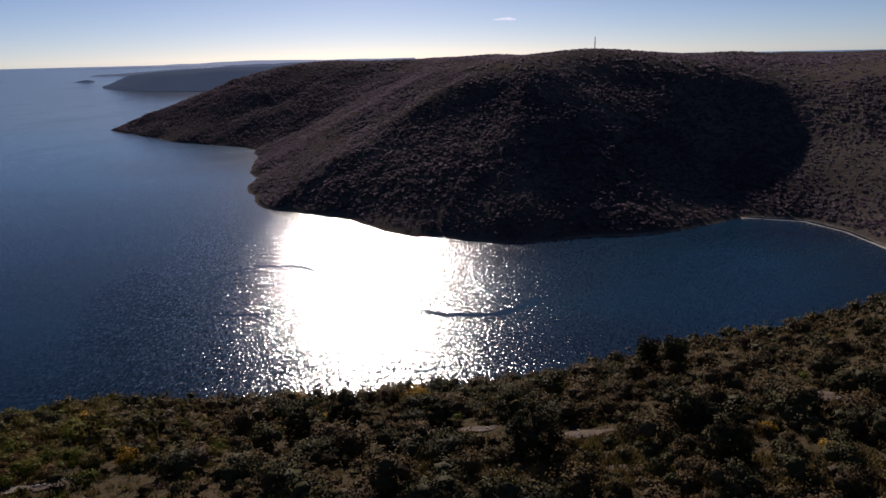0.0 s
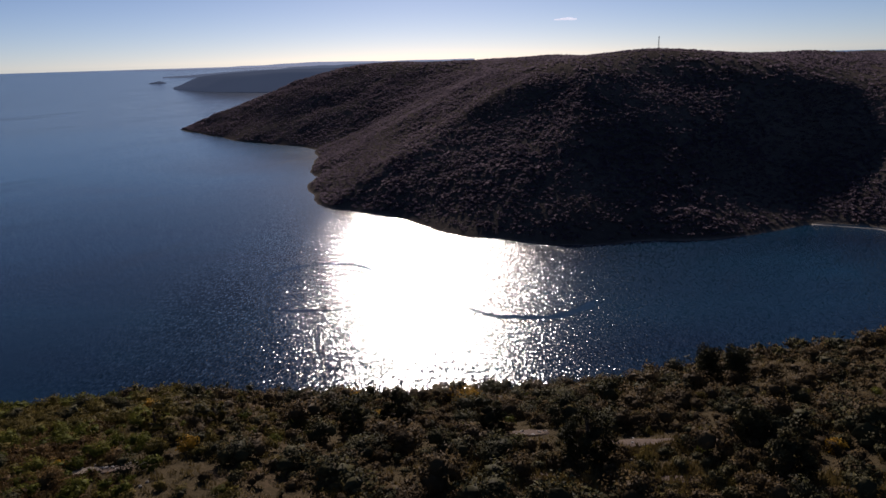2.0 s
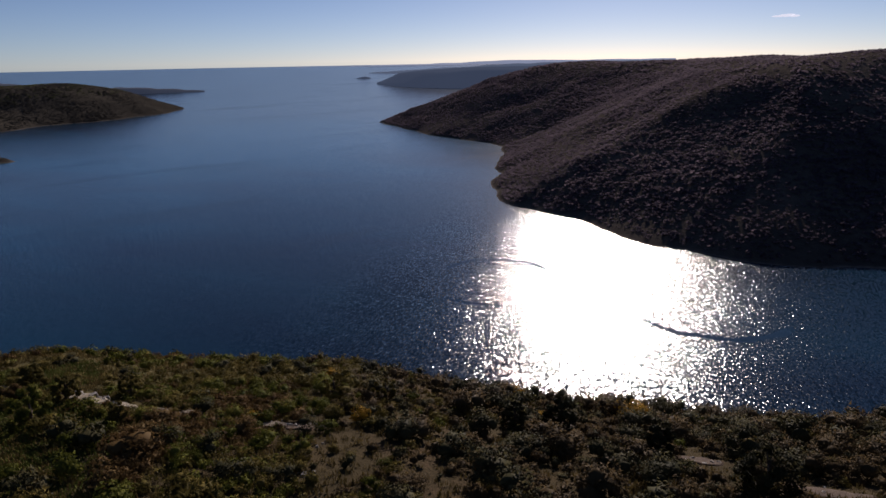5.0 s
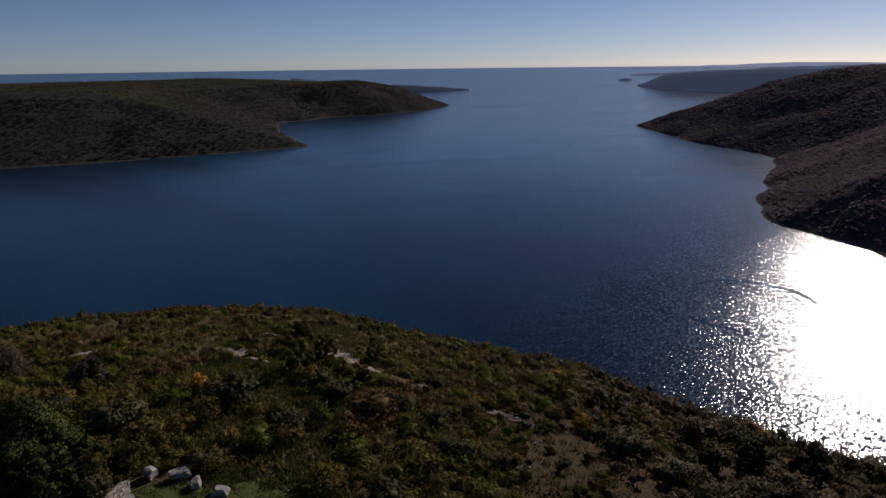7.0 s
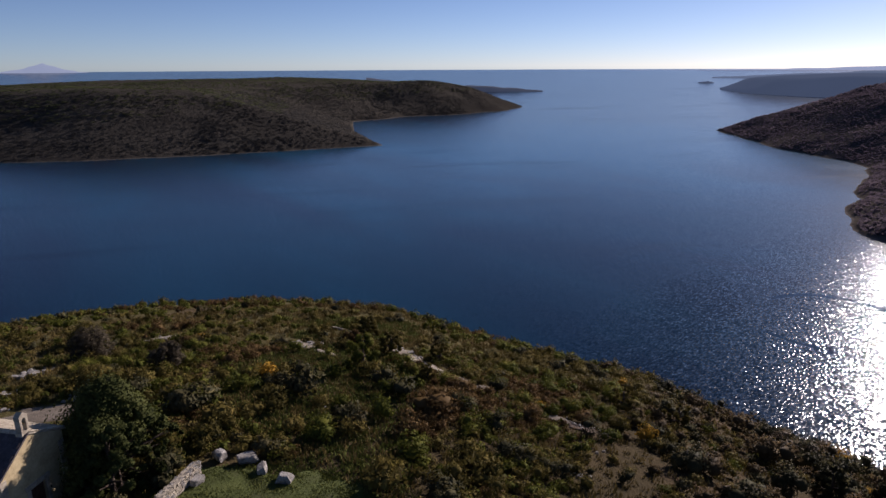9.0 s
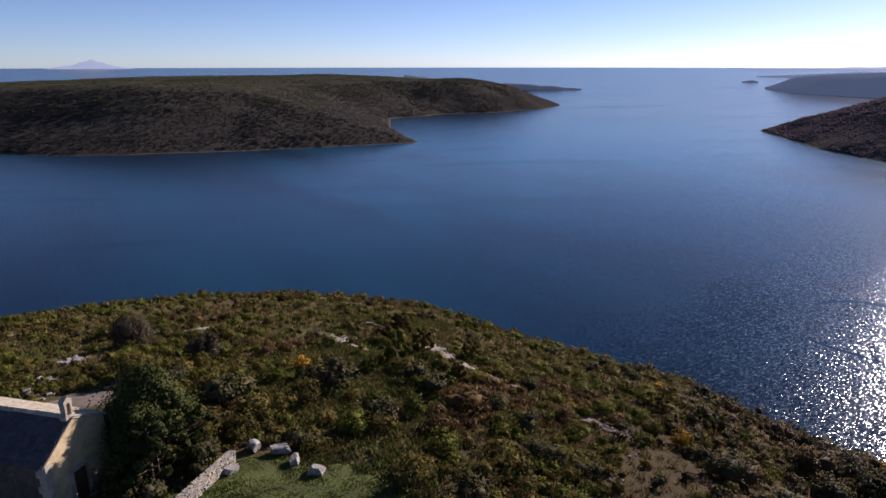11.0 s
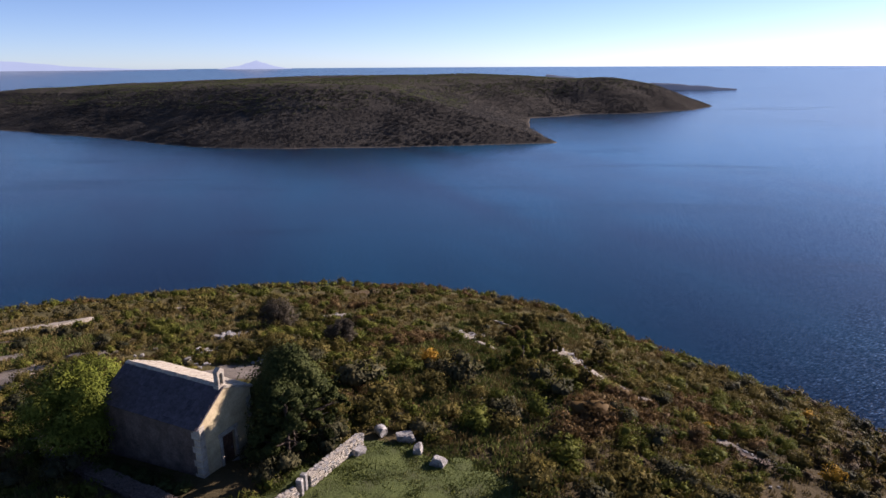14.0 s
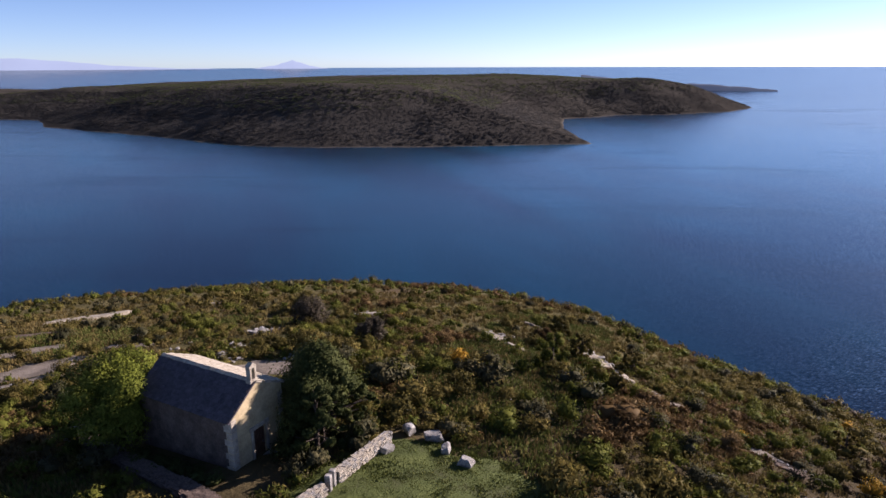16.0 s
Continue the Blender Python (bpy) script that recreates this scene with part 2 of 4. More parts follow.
LEAF_DARK = leaf_material("leaf_dark", (0.0235, 0.0247, 0.0130), (0.0580, 0.0541, 0.0255), (0.1110, 0.0931, 0.0440), 0.35, 0.04, 0.6, 0.55)
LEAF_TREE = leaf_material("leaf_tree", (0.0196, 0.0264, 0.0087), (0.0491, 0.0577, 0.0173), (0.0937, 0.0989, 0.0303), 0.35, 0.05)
LEAF_DRY = leaf_material("leaf_dry", (0.0430, 0.0353, 0.0241), (0.0774, 0.0638, 0.0430), (0.1204, 0.0991, 0.0688))
LEAF_YELLOW = leaf_material("leaf_yellow", (0.14, 0.075, 0.012), (0.32, 0.18, 0.02), (0.46, 0.30, 0.05))
LEAF_PINE = leaf_material("leaf_pine", (0.0527, 0.0642, 0.0103), (0.1427, 0.1601, 0.0234), (0.2706, 0.2669, 0.0454), 0.35, 0.07, 0.6, 0.35)
# stone of the chapel's unlit walls, with their shade put into the colour
SHADED_STONE = surface_material("shaded_stone", (0.0566, 0.0408, 0.0325), (0.1068, 0.0774, 0.0601), (0.1634, 0.1203, 0.0936), 1.4, 8, 0.92, 0.04, True)
# headland leaves lifted towards purple: haze put into the leaf colour
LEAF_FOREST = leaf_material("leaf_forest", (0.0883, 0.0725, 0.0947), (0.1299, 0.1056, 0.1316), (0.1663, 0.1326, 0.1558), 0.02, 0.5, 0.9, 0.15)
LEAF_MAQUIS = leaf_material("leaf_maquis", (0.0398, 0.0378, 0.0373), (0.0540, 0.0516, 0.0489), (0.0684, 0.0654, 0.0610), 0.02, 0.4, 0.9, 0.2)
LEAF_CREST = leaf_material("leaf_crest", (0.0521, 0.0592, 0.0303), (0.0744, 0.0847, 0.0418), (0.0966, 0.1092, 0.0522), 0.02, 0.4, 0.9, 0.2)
# leaves for the sunward slope, with their backlit brown put into the colour
LEAF_BACKLIT = leaf_material("leaf_heath", (0.047, 0.0335, 0.0185), (0.075, 0.0535, 0.027), (0.104, 0.074, 0.036), 0.35, 0.04, 0.6, 0.4)
BARK = surface_material("bark", (0.035, 0.025, 0.018), (0.075, 0.055, 0.04), (0.13, 0.10, 0.075), 3, 22, 0.95, 0.03, True)
LIMESTONE = surface_material("pale_limestone", (0.11, 0.1, 0.088), (0.26, 0.24, 0.212), (0.46, 0.43, 0.385), 1.2, 9, 0.9, 0.05, True)
GRAVEL = surface_material("gravel", (0.0760, 0.0608, 0.0469), (0.1444, 0.1186, 0.0902), (0.2280, 0.1927, 0.1516), 0.5, 7, 0.95, 0.06)
DIRT = surface_material("dry_earth", (0.0464, 0.0304, 0.0222), (0.0829, 0.0572, 0.0410), (0.1260, 0.0913, 0.0655), 0.5, 6, 0.95, 0.06)
LAWN = surface_material("short_grass", (0.0422, 0.0426, 0.0128), (0.0585, 0.0730, 0.0139), (0.0986, 0.1125, 0.0267), 0.45, 6, 0.95, 0.05)
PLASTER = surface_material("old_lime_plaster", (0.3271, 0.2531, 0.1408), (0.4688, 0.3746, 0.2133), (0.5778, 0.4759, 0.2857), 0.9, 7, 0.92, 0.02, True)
CUT_STONE = surface_material("cut_stone", (0.24, 0.20, 0.15), (0.37, 0.32, 0.245), (0.47, 0.42, 0.33), 2.0, 14, 0.9, 0.02, True)
# dark and cream copies of one slab: shade and sunlight put into the colour
SHADED_SLAB = surface_material("shaded_roof_slab", (0.0466, 0.0391, 0.0436), (0.0741, 0.0621, 0.0674), (0.1153, 0.0975, 0.1047), 1.6, 9, 0.88, 0.02, True)
SUNLIT_SLAB = surface_material("sunlit_roof_slab", (0.24, 0.2, 0.145), (0.36, 0.31, 0.23), (0.47, 0.41, 0.31), 1.6, 9, 0.9, 0.02, True)
DOORWOOD = surface_material("dark_door_wood", (0.06, 0.03, 0.02), (0.10, 0.05, 0.032), (0.15, 0.08, 0.05), 3, 26, 0.7, 0.01, True)
IRON = surface_material("weathered_iron", (0.06, 0.06, 0.065), (0.11, 0.11, 0.115), (0.17, 0.16, 0.155), 5, 40, 0.55, 0.005, True)
BRONZE = surface_material("bell_bronze", (0.08, 0.06, 0.03), (0.14, 0.10, 0.05), (0.20, 0.15, 0.08), 6, 30, 0.45, 0.004, True)
BRONZE.node_tree.nodes["Principled BSDF"].inputs["Metallic"].default_value = 0.8


# ---- mesh helpers ----
def mesh_arrays(name, verts, faces, material, smooth=False, outward=None):
    """A mesh from arrays of points and of equal-sided faces; outward: the way the plant's surface faces at each point."""
    verts, faces = np.asarray(verts, np.float32), np.asarray(faces, np.int32)
    me = bpy.data.meshes.new(name)
    count, sides = faces.shape
    me.vertices.add(len(verts))
    me.vertices.foreach_set("co", verts.ravel())
    me.loops.add(count * sides)
    me.loops.foreach_set("vertex_index", faces.ravel())
    me.polygons.add(count)
    me.polygons.foreach_set("loop_start", np.arange(0, count * sides, sides, dtype=np.int32))
    me.polygons.foreach_set("use_smooth", np.full(count, smooth, dtype=bool))
    me.update(calc_edges=True)
    me.validate()
    me.materials.append(material)
    if outward is not None:
        me.attributes.new("outward", "FLOAT_VECTOR", "POINT").data.foreach_set("vector", np.asarray(outward, np.float32).ravel())
    return me


def bm_mesh(name, bm, material, smooth=False):
    bmesh.ops.recalc_face_normals(bm, faces=bm.faces)
    me = bpy.data.meshes.new(name)
    bm.to_mesh(me)
    bm.free()
    me.materials.append(material)
    if smooth:
        me.polygons.foreach_set("use_smooth", np.full(len(me.polygons), True, dtype=bool))
    return me


def part(name, data, material, parent, label=""):
    """Links a bmesh or a mesh as one object under a thing or a part."""
    me = data if isinstance(data, bpy.types.Mesh) else bm_mesh(name, data, material)
    ob = new(name, me)
    ob.parent = parent
    return tagged(ob, label)


def box(bm, centre, size, bevel=0.0, turn=0.0, jitter=0.0, rng=random):
    made = bmesh.ops.create_cube(bm, size=1.0)["verts"]
    m = Matrix.Translation(centre) @ Matrix.Rotation(turn, 4, "Z") @ Matrix.Diagonal((*size, 1))
    for v in made:
        v.co = m @ v.co + Vector([rng.uniform(-jitter, jitter) for _ in range(3)])
    if bevel:
        edges = list({e for v in made for e in v.link_edges})
        bmesh.ops.bevel(bm, geom=edges, offset=bevel, segments=1, affect="EDGES")
    return bm


def prism(bm, outline, depth, frame_m):
    """An outline in the local xz-plane, drawn out along local y by depth, placed by frame_m."""
    a = [bm.verts.new(frame_m @ Vector((x, 0, z))) for x, z in outline]
    b = [bm.verts.new(frame_m @ Vector((x, depth, z))) for x, z in outline]
    bm.faces.new(a)
    bm.faces.new(b[::-1])
    for i in range(len(a)):
        j = (i + 1) % len(a)
        bm.faces.new((a[i], b[i], b[j], a[j]))
    return bm


def ico(level, seed=0, rough=0.0):
    """Points and triangles of a lumpy ball of radius 1."""
    bm = bmesh.new()
    bmesh.ops.create_icosphere(bm, subdivisions=level, radius=1.0)
    v = np.array([q.co[:] for q in bm.verts])
    f = np.array([[q.index for q in t.verts] for t in bm.faces])
    bm.free()
    rng = np.random.RandomState(seed)
    v = v * (1 + rough * rng.uniform(-1, 1, (len(v), 1)))
    return v, f


def spread(variants, places, scales, turns):
    """Joins copies of small meshes: variant k % n at each place, scaled in x, y, z and turned about z."""
    out_v, out_f, base = [], [], 0
    places, scales, turns = np.asarray(places), np.asarray(scales), np.asarray(turns)
    for k, (v, f) in enumerate(variants):
        pick = np.arange(k, len(places), len(variants))
        if not len(pick):
            continue
        c, s = np.cos(turns[pick])[:, None], np.sin(turns[pick])[:, None]
        w = v[None] * scales[pick][:, None, :]
        x, y = w[..., 0] * c - w[..., 1] * s, w[..., 0] * s + w[..., 1] * c
        w = np.stack([x, y, w[..., 2]], -1) + places[pick][:, None, :]
        out_v.append(w.reshape(-1, 3))
        out_f.append((f[None] + (np.arange(len(pick)) * len(v))[:, None, None] + base).reshape(-1, 3))
        base += len(pick) * len(v)
    return np.concatenate(out_v), np.concatenate(out_f)


def spread_plants(forms, places, scales, turns):
    """As spread, for plants (points, triangles, outward directions)."""
    v, f = spread([form[:2] for form in forms], places, scales, turns)
    n, _ = spread([(form[2], form[1]) for form in forms], np.zeros((len(turns), 3)), np.ones((len(turns), 3)), turns)
    return v, f, n


def unit_rows(a):
    return a / np.maximum(np.linalg.norm(a, axis=1), 1e-6)[:, None]


# ---- the near hill ----
# how fast the hill falls away from its top, by direction (degrees to the left of +y)
AZ = np.array([-180, -120, -60, -44, -36, -28, -20, -12, 0, 12, 20, 30, 36, 42, 48, 54, 61, 68, 76, 90, 106, 125, 180.0])
CURVE = np.array([.00035, .00045, .0007, .00098, .00133, .0020, .00253, .00325, .00362, .0038, .0035, .0029, .0027, .00247, .00216, .00181, .0016, .00146, .00138, .00128, .0012, .0008, .00035])
def lattice(ix, iy, seed):
    h = (ix * 374761393 + iy * 668265263 + seed * 1442695041) & 0xFFFFFFFF
    h = ((h ^ (h >> 13)) * 1274126177) & 0xFFFFFFFF
    return ((h ^ (h >> 16)) & 0xFFFF) / 65535.0 * 2 - 1
def noise2(x, y, size, seed=0):
    u, v = np.asarray(x, float) / size, np.asarray(y, float) / size
    iu, iv = np.floor(u).astype(np.int64), np.floor(v).astype(np.int64)
    fu, fv = u - iu, v - iv
    fu, fv = fu * fu * (3 - 2 * fu), fv * fv * (3 - 2 * fv)
    a, b = lattice(iu, iv, seed), lattice(iu + 1, iv, seed)
    c, d = lattice(iu, iv + 1, seed), lattice(iu + 1, iv + 1, seed)
    return (a * (1 - fu) + b * fu) * (1 - fv) + (c * (1 - fu) + d * fu) * fv
def hill_height(x, y):
    x, y = np.asarray(x, float), np.asarray(y, float)
    r, az = np.hypot(x, y), np.degrees(np.arctan2(-x, y))
    a = np.interp(az, AZ, CURVE)
    steep = 0.66
    rc = steep / (2 * a)
    drop = np.where(r < rc, a * r * r, a * rc * rc + steep * (r - rc))
    rough = np.clip((r - 42) / 40, 0, 1)
    return 90.6 - drop + noise2(x, y, 26, 3) * 0.9 * rough + noise2(x, y, 7, 4) * 0.25 * (0.3 + rough)


def grid_land(name, x0, x1, y0, y1, step, height, material, floor=-4.0):
    """A height field over a rectangle, without what lies deep under water."""
    xs, ys = np.arange(x0, x1 + step, step), np.arange(y0, y1 + step, step)
    X, Y = np.meshgrid(xs, ys)
    Z = height(X, Y)
    n = len(xs)
    idx = np.arange(X.size).reshape(X.shape)
    q = np.stack([idx[:-1, :-1], idx[:-1, 1:], idx[1:, 1:], idx[1:, :-1]], -1).reshape(-1, 4)
    q = q[(Z.ravel()[q] > floor).any(1)]
    used, inv = np.unique(q, return_inverse=True)
    v = np.stack([X.ravel(), Y.ravel(), np.maximum(Z.ravel(), floor - 4)], 1)[used]
    return new(name, mesh_arrays(name, v, inv.reshape(-1, 4), material, True))


tagged(grid_land("ground", -345, 345, -345, 345, 3.0, hill_height, HILL),
       "stony hillside of dry grass and bare soil above the bay", "ground", kind="structure")


# ---- far land: shores as outlines, heights rising inland ----
def shore_distance(x, y, outline):
    """Metres inside an outline (negative outside)."""
    x, y = np.asarray(x, float), np.asarray(y, float)
    best, inside = np.full(x.shape, 1e9), np.zeros(x.shape, bool)
    pts = np.array(outline, float)
    for (ax, ay), (bx, by) in zip(pts, np.roll(pts, -1, 0)):
        dx, dy = bx - ax, by - ay
        t = np.clip(((x - ax) * dx + (y - ay) * dy) / (dx * dx + dy * dy), 0, 1)
        best = np.minimum(best, np.hypot(x - ax - t * dx, y - ay - t * dy))
        cross = ((ay > y) != (by > y)) & (x < (bx - ax) * (y - ay) / (by - ay + 1e-12) + ax)
        inside ^= cross
    return np.where(inside, best, -best)


def blend_tops(x, y, tops):
    """Height of the land's back, blended between a few summits (x, y, height)."""
    w_sum, h_sum = 0, 0
    for px, py, h in tops:
        w = 1 / (((x - px) ** 2 + (y - py) ** 2) / 1e4 + 1) ** 1.5
        w_sum, h_sum = w_sum + w, h_sum + w * h
    return h_sum / w_sum - 3


def rise(d, width):
    a = 1.1 * np.clip(d, 0, None) / width
    return 0.5 * (a + 1 - np.sqrt((a - 1) ** 2 + 0.03))


SOUTH_SHORE = ((-570, 1122), (-391, 942), (-278, 867), (-234, 826), (-207, 696), (-182, 609), (-173, 561), (-154, 517), (-135, 486), (-113, 479),
               (-72, 454), (-46, 428), (-15, 400), (28, 384), (73, 382), (109, 389), (154, 406), (214, 433), (241, 416), (252, 388), (254, 350), (284, 248),
               (371, 140), (630, 0), (1500, -200), (2400, 1200), (1500, 2300), (300, 2100), (-250, 1750), (-500, 1330))
SOUTH_TOPS = ((-472, 1124, 81), (-351, 1083, 99), (-241, 1102, 110), (69, 949, 112), (178, 778, 119), (340, 796, 107), (492, 611, 101), (719, 472, 99), (717, 988, 99),
              (1233, 855, 100), (497, 1494, 103), (923, 1486, 97))


def south_height(x, y):
    d = shore_distance(x, y, SOUTH_SHORE) + noise2(x, y, 45, 11) * 5 + noise2(x, y, 14, 12) * 2
    top = blend_tops(x, y, SOUTH_TOPS)
    h = top * rise(d, 1.1 * top / 0.43) + noise2(x, y, 90, 13) * 4 * np.clip(d / 150, 0, 1)
    # the wooded gully that runs down to the beach
    t = np.clip(((x - 218) * 0.53 + (y - 440) * 0.85), 0, 800)
    across = np.hypot(x - 218 - 0.53 * t, y - 440 - 0.85 * t)
    h = h - 20 * np.exp(-(across / 60) ** 2) * np.clip(d / 120, 0, 1) * np.exp(-(t / 420) ** 2)
    return np.where(d > 0, h + 0.35, d * 0.35)


WEST_SHORE = ((-1412, -228), (-1196, -61), (-980, 66), (-896, 179), (-835, 356), (-806, 470), (-784, 553), (-870, 590),
              (-992, 640), (-1164, 752), (-1200, 918), (-1170, 1057), (-1190, 1230), (-1265, 1376), (-1420, 1490), (-1760, 1640),
              (-2150, 1750), (-2500, 1400), (-2800, 600), (-2900, -500), (-2600, -1500), (-1900, -1300), (-1720, -420), (-1600, -262))
WEST_TOPS = ((-2250, -480, 34), (-1950, 0, 62), (-1650, 380, 74), (-1060, 330, 82), (-1700, 620, 84), (-1600, 950, 86), (-1450, 1120, 76), (-1440, 1330, 56), (-1700, 1560, 30))


def west_height(x, y):
    d = shore_distance(x, y, WEST_SHORE) + noise2(x, y, 60, 21) * 6 + noise2(x, y, 18, 22) * 1.0
    h = blend_tops(x, y, WEST_TOPS) * rise(d, np.interp(y, (850, 1250), (285, 165))) + noise2(x, y, 130, 23) * 5 * np.clip(d / 150, 0, 1)
    return np.where(d > 0, h + 0.35, d * 0.3)


FAR_SHORE = ((-1305, 2590), (-1230, 2520), (-1121, 2446), (-893, 2388), (-647, 2415), (-360, 2560), (-300, 3300), (-1050, 3300), (-1395, 2900), (-1372, 2690))


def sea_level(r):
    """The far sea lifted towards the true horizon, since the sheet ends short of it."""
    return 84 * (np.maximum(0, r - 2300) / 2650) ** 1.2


def far_height(x, y):
    d = shore_distance(x, y, FAR_SHORE) + noise2(x, y, 80, 31) * 8
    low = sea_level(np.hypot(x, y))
    top = np.interp(np.degrees(np.arctan2(-x, y)), (19, 22, 24.5, 26.2, 27.2), (74, 68, 60, 48, 34)) + noise2(x, y, 160, 32) * 4
    return low + np.where(d > 0, (top - low) * rise(d, 120) + 0.4, -8 - low)


tagged(grid_land("ground_south", -620, 1500, 120, 2000, 10, south_height, WOODED),
       "long wooded headland with a steep dark slope to the bay", "headland", kind="structure")
tagged(grid_land("ground_west", -2950, -760, -1500, 2250, 12, west_height, SCRUBBY),
       "low scrub-covered peninsula with a pale rocky shore", "peninsula", kind="structure")
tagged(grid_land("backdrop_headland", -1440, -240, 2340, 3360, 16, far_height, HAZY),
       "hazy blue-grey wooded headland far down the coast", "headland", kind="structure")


def ridge_backdrop(name, az0, az1, r, heights, material, label):
    """A far coast on the horizon: a low ridge whose crest runs through the heights given."""
    n = 60
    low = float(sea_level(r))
    v, f = [], []
    for i in range(n + 1):
        az = radians(az0 + (az1 - az0) * i / n)
        crest = np.interp(i / n, np.linspace(0, 1, len(heights)), heights) + noise2(i * 9.0, 3.0, 25, 41) * 2.5
        for rr, z in ((r - 50, low - 6), (r - 20, low + (crest - low) * 0.7), (r, crest), (r + 20, low - 6)):
            v.append((-math.sin(az) * rr, math.cos(az) * rr, z))
    for i in range(n):
        for k in range(3):
            a = i * 4 + k
            f.append((a, a + 4, a + 5, a + 1))
    return tagged(new(name, mesh_arrays(name, v, f, material, True)), label, "distant coast", kind="structure")


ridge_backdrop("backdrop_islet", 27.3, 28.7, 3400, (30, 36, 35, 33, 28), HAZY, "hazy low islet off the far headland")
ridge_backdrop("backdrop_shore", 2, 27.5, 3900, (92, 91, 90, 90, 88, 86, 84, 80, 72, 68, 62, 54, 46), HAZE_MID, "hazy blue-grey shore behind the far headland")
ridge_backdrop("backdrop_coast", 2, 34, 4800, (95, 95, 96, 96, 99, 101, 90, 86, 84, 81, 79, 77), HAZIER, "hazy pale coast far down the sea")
# raised leftwards to fit the peninsula's skyline in the camera's view
ridge_backdrop("backdrop_spit", 40.9, 56, 2760, (12, 20, 27.5, 31, 35, 41, 48, 58, 66), HAZE_NEAR, "low dark spit and the peninsula's back land as one hazy ridge")
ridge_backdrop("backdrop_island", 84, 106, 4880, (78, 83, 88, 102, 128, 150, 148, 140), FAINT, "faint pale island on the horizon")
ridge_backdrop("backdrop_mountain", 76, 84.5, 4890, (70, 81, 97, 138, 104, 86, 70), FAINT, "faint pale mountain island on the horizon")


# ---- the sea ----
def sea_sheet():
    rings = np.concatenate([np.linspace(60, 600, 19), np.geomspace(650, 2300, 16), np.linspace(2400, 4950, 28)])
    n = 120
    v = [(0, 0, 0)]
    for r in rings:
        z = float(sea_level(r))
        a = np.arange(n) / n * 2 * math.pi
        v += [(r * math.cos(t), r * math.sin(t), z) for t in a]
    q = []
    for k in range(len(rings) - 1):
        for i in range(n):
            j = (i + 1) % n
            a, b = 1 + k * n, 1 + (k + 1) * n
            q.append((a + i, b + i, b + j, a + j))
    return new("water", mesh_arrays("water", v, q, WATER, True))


def beach_strip(line, wide):
    """A pale shingle strand along the water's edge."""
    v, f = [], []
    steps = 14
    for (ax, ay), (bx, by) in zip(line, line[1:]):
        run = math.hypot(bx - ax, by - ay)
        nx, ny = (by - ay) / run, -(bx - ax) / run
        for i in range(steps):
            t = i / steps
            x, y = ax + (bx - ax) * t, ay + (by - ay) * t
            w = wide * (1 + 0.35 * float(noise2(x, y, 18, 47)))
            for k, z in ((-0.35, -0.3), (0.0, 0.35), (0.5, 1.0), (1.0, 1.6), (1.25, -0.5)):
                v.append((x + nx * w * k, y + ny * w * k, z + float(south_height(x + nx * w * k, y + ny * w * k)) * (1 if k > 0 else 0)))
    n = len(v) // 5
    for i in range(n - 1):
        for k in range(4):
            a = i * 5 + k
            f.append((a, a + 5, a + 6, a + 1))
    return new("beach", mesh_arrays("beach", v, f, SHINGLE, True))


SHINGLE = surface_material("pale_shingle", (0.24, 0.22, 0.19), (0.36, 0.33, 0.29), (0.46, 0.43, 0.39), 0.2, 2.5, 0.95, 0.1, False, 0.0)
tagged(beach_strip(((205, 430), (241, 416), (252, 388), (254, 350), (284, 248), (312, 212)), 7.0), "narrow pale shingle beach at the head of the bay", "beach", kind="structure")


def cloud_wisp(az, el, r, wide, tall):
    """One small streak of cloud far out over the sea."""
    v, f = spread([ico(2, 90 + k, 0.2) for k in range(4)], [(-wide * 0.32, 0, 0), (0, 0, tall * 0.1), (wide * 0.28, 0, -tall * 0.05), (wide * 0.1, 0, tall * 0.2)],
                  [(wide * 0.22, 20, tall * 0.22), (wide * 0.3, 20, tall * 0.4), (wide * 0.22, 20, tall * 0.25), (wide * 0.16, 20, tall * 0.3)], [0, 0, 0, 0])
    ob = new("backdrop_cloud", mesh_arrays("backdrop_cloud", v, f, CLOUD, True))
    a = radians(az)
    ob.matrix_world = Matrix.Translation((-math.sin(a) * r, math.cos(a) * r, 112 + r * math.tan(radians(el)))) @ Matrix.Rotation(a, 4, "Z")
    return tagged(ob, "single small white streak of cloud", "cloud", kind="structure")


CLOUD = haze_material("cloud_white", (0.3, 0.3, 0.3), (0.8, 0.81, 0.84))
cloud_wisp(-5.6, 2.7, 4750, 150, 24)

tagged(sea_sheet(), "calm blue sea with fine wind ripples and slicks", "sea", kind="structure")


# ---- woods on the far slopes ----
def crown_tuft(seed, sprays):
    """A small rough crown of radius about 1 made of leafy sprays."""
    r = np.random.RandomState(seed)
    d = r.normal(size=(sprays, 3))
    d[:, 2] = np.abs(d[:, 2]) * 1.1 - 0.25
    d /= np.linalg.norm(d, axis=1)[:, None]
    p = d * r.uniform(0.45, 0.95, sprays)[:, None]
    face = d + r.normal(size=(sprays, 3)) * 0.45
    along = np.cross(face, r.normal(size=(sprays, 3)))
    along /= np.linalg.norm(along, axis=1)[:, None]
    side = np.cross(along, face)
    side /= np.linalg.norm(side, axis=1)[:, None]
    s = r.uniform(0.34, 0.6, sprays)[:, None]
    return np.stack([p - side * s - along * s * 0.6, p + side * s - along * s * 0.6, p + along * s], 1).reshape(-1, 3), np.arange(sprays * 3).reshape(-1, 3), np.repeat(d, 3, 0)


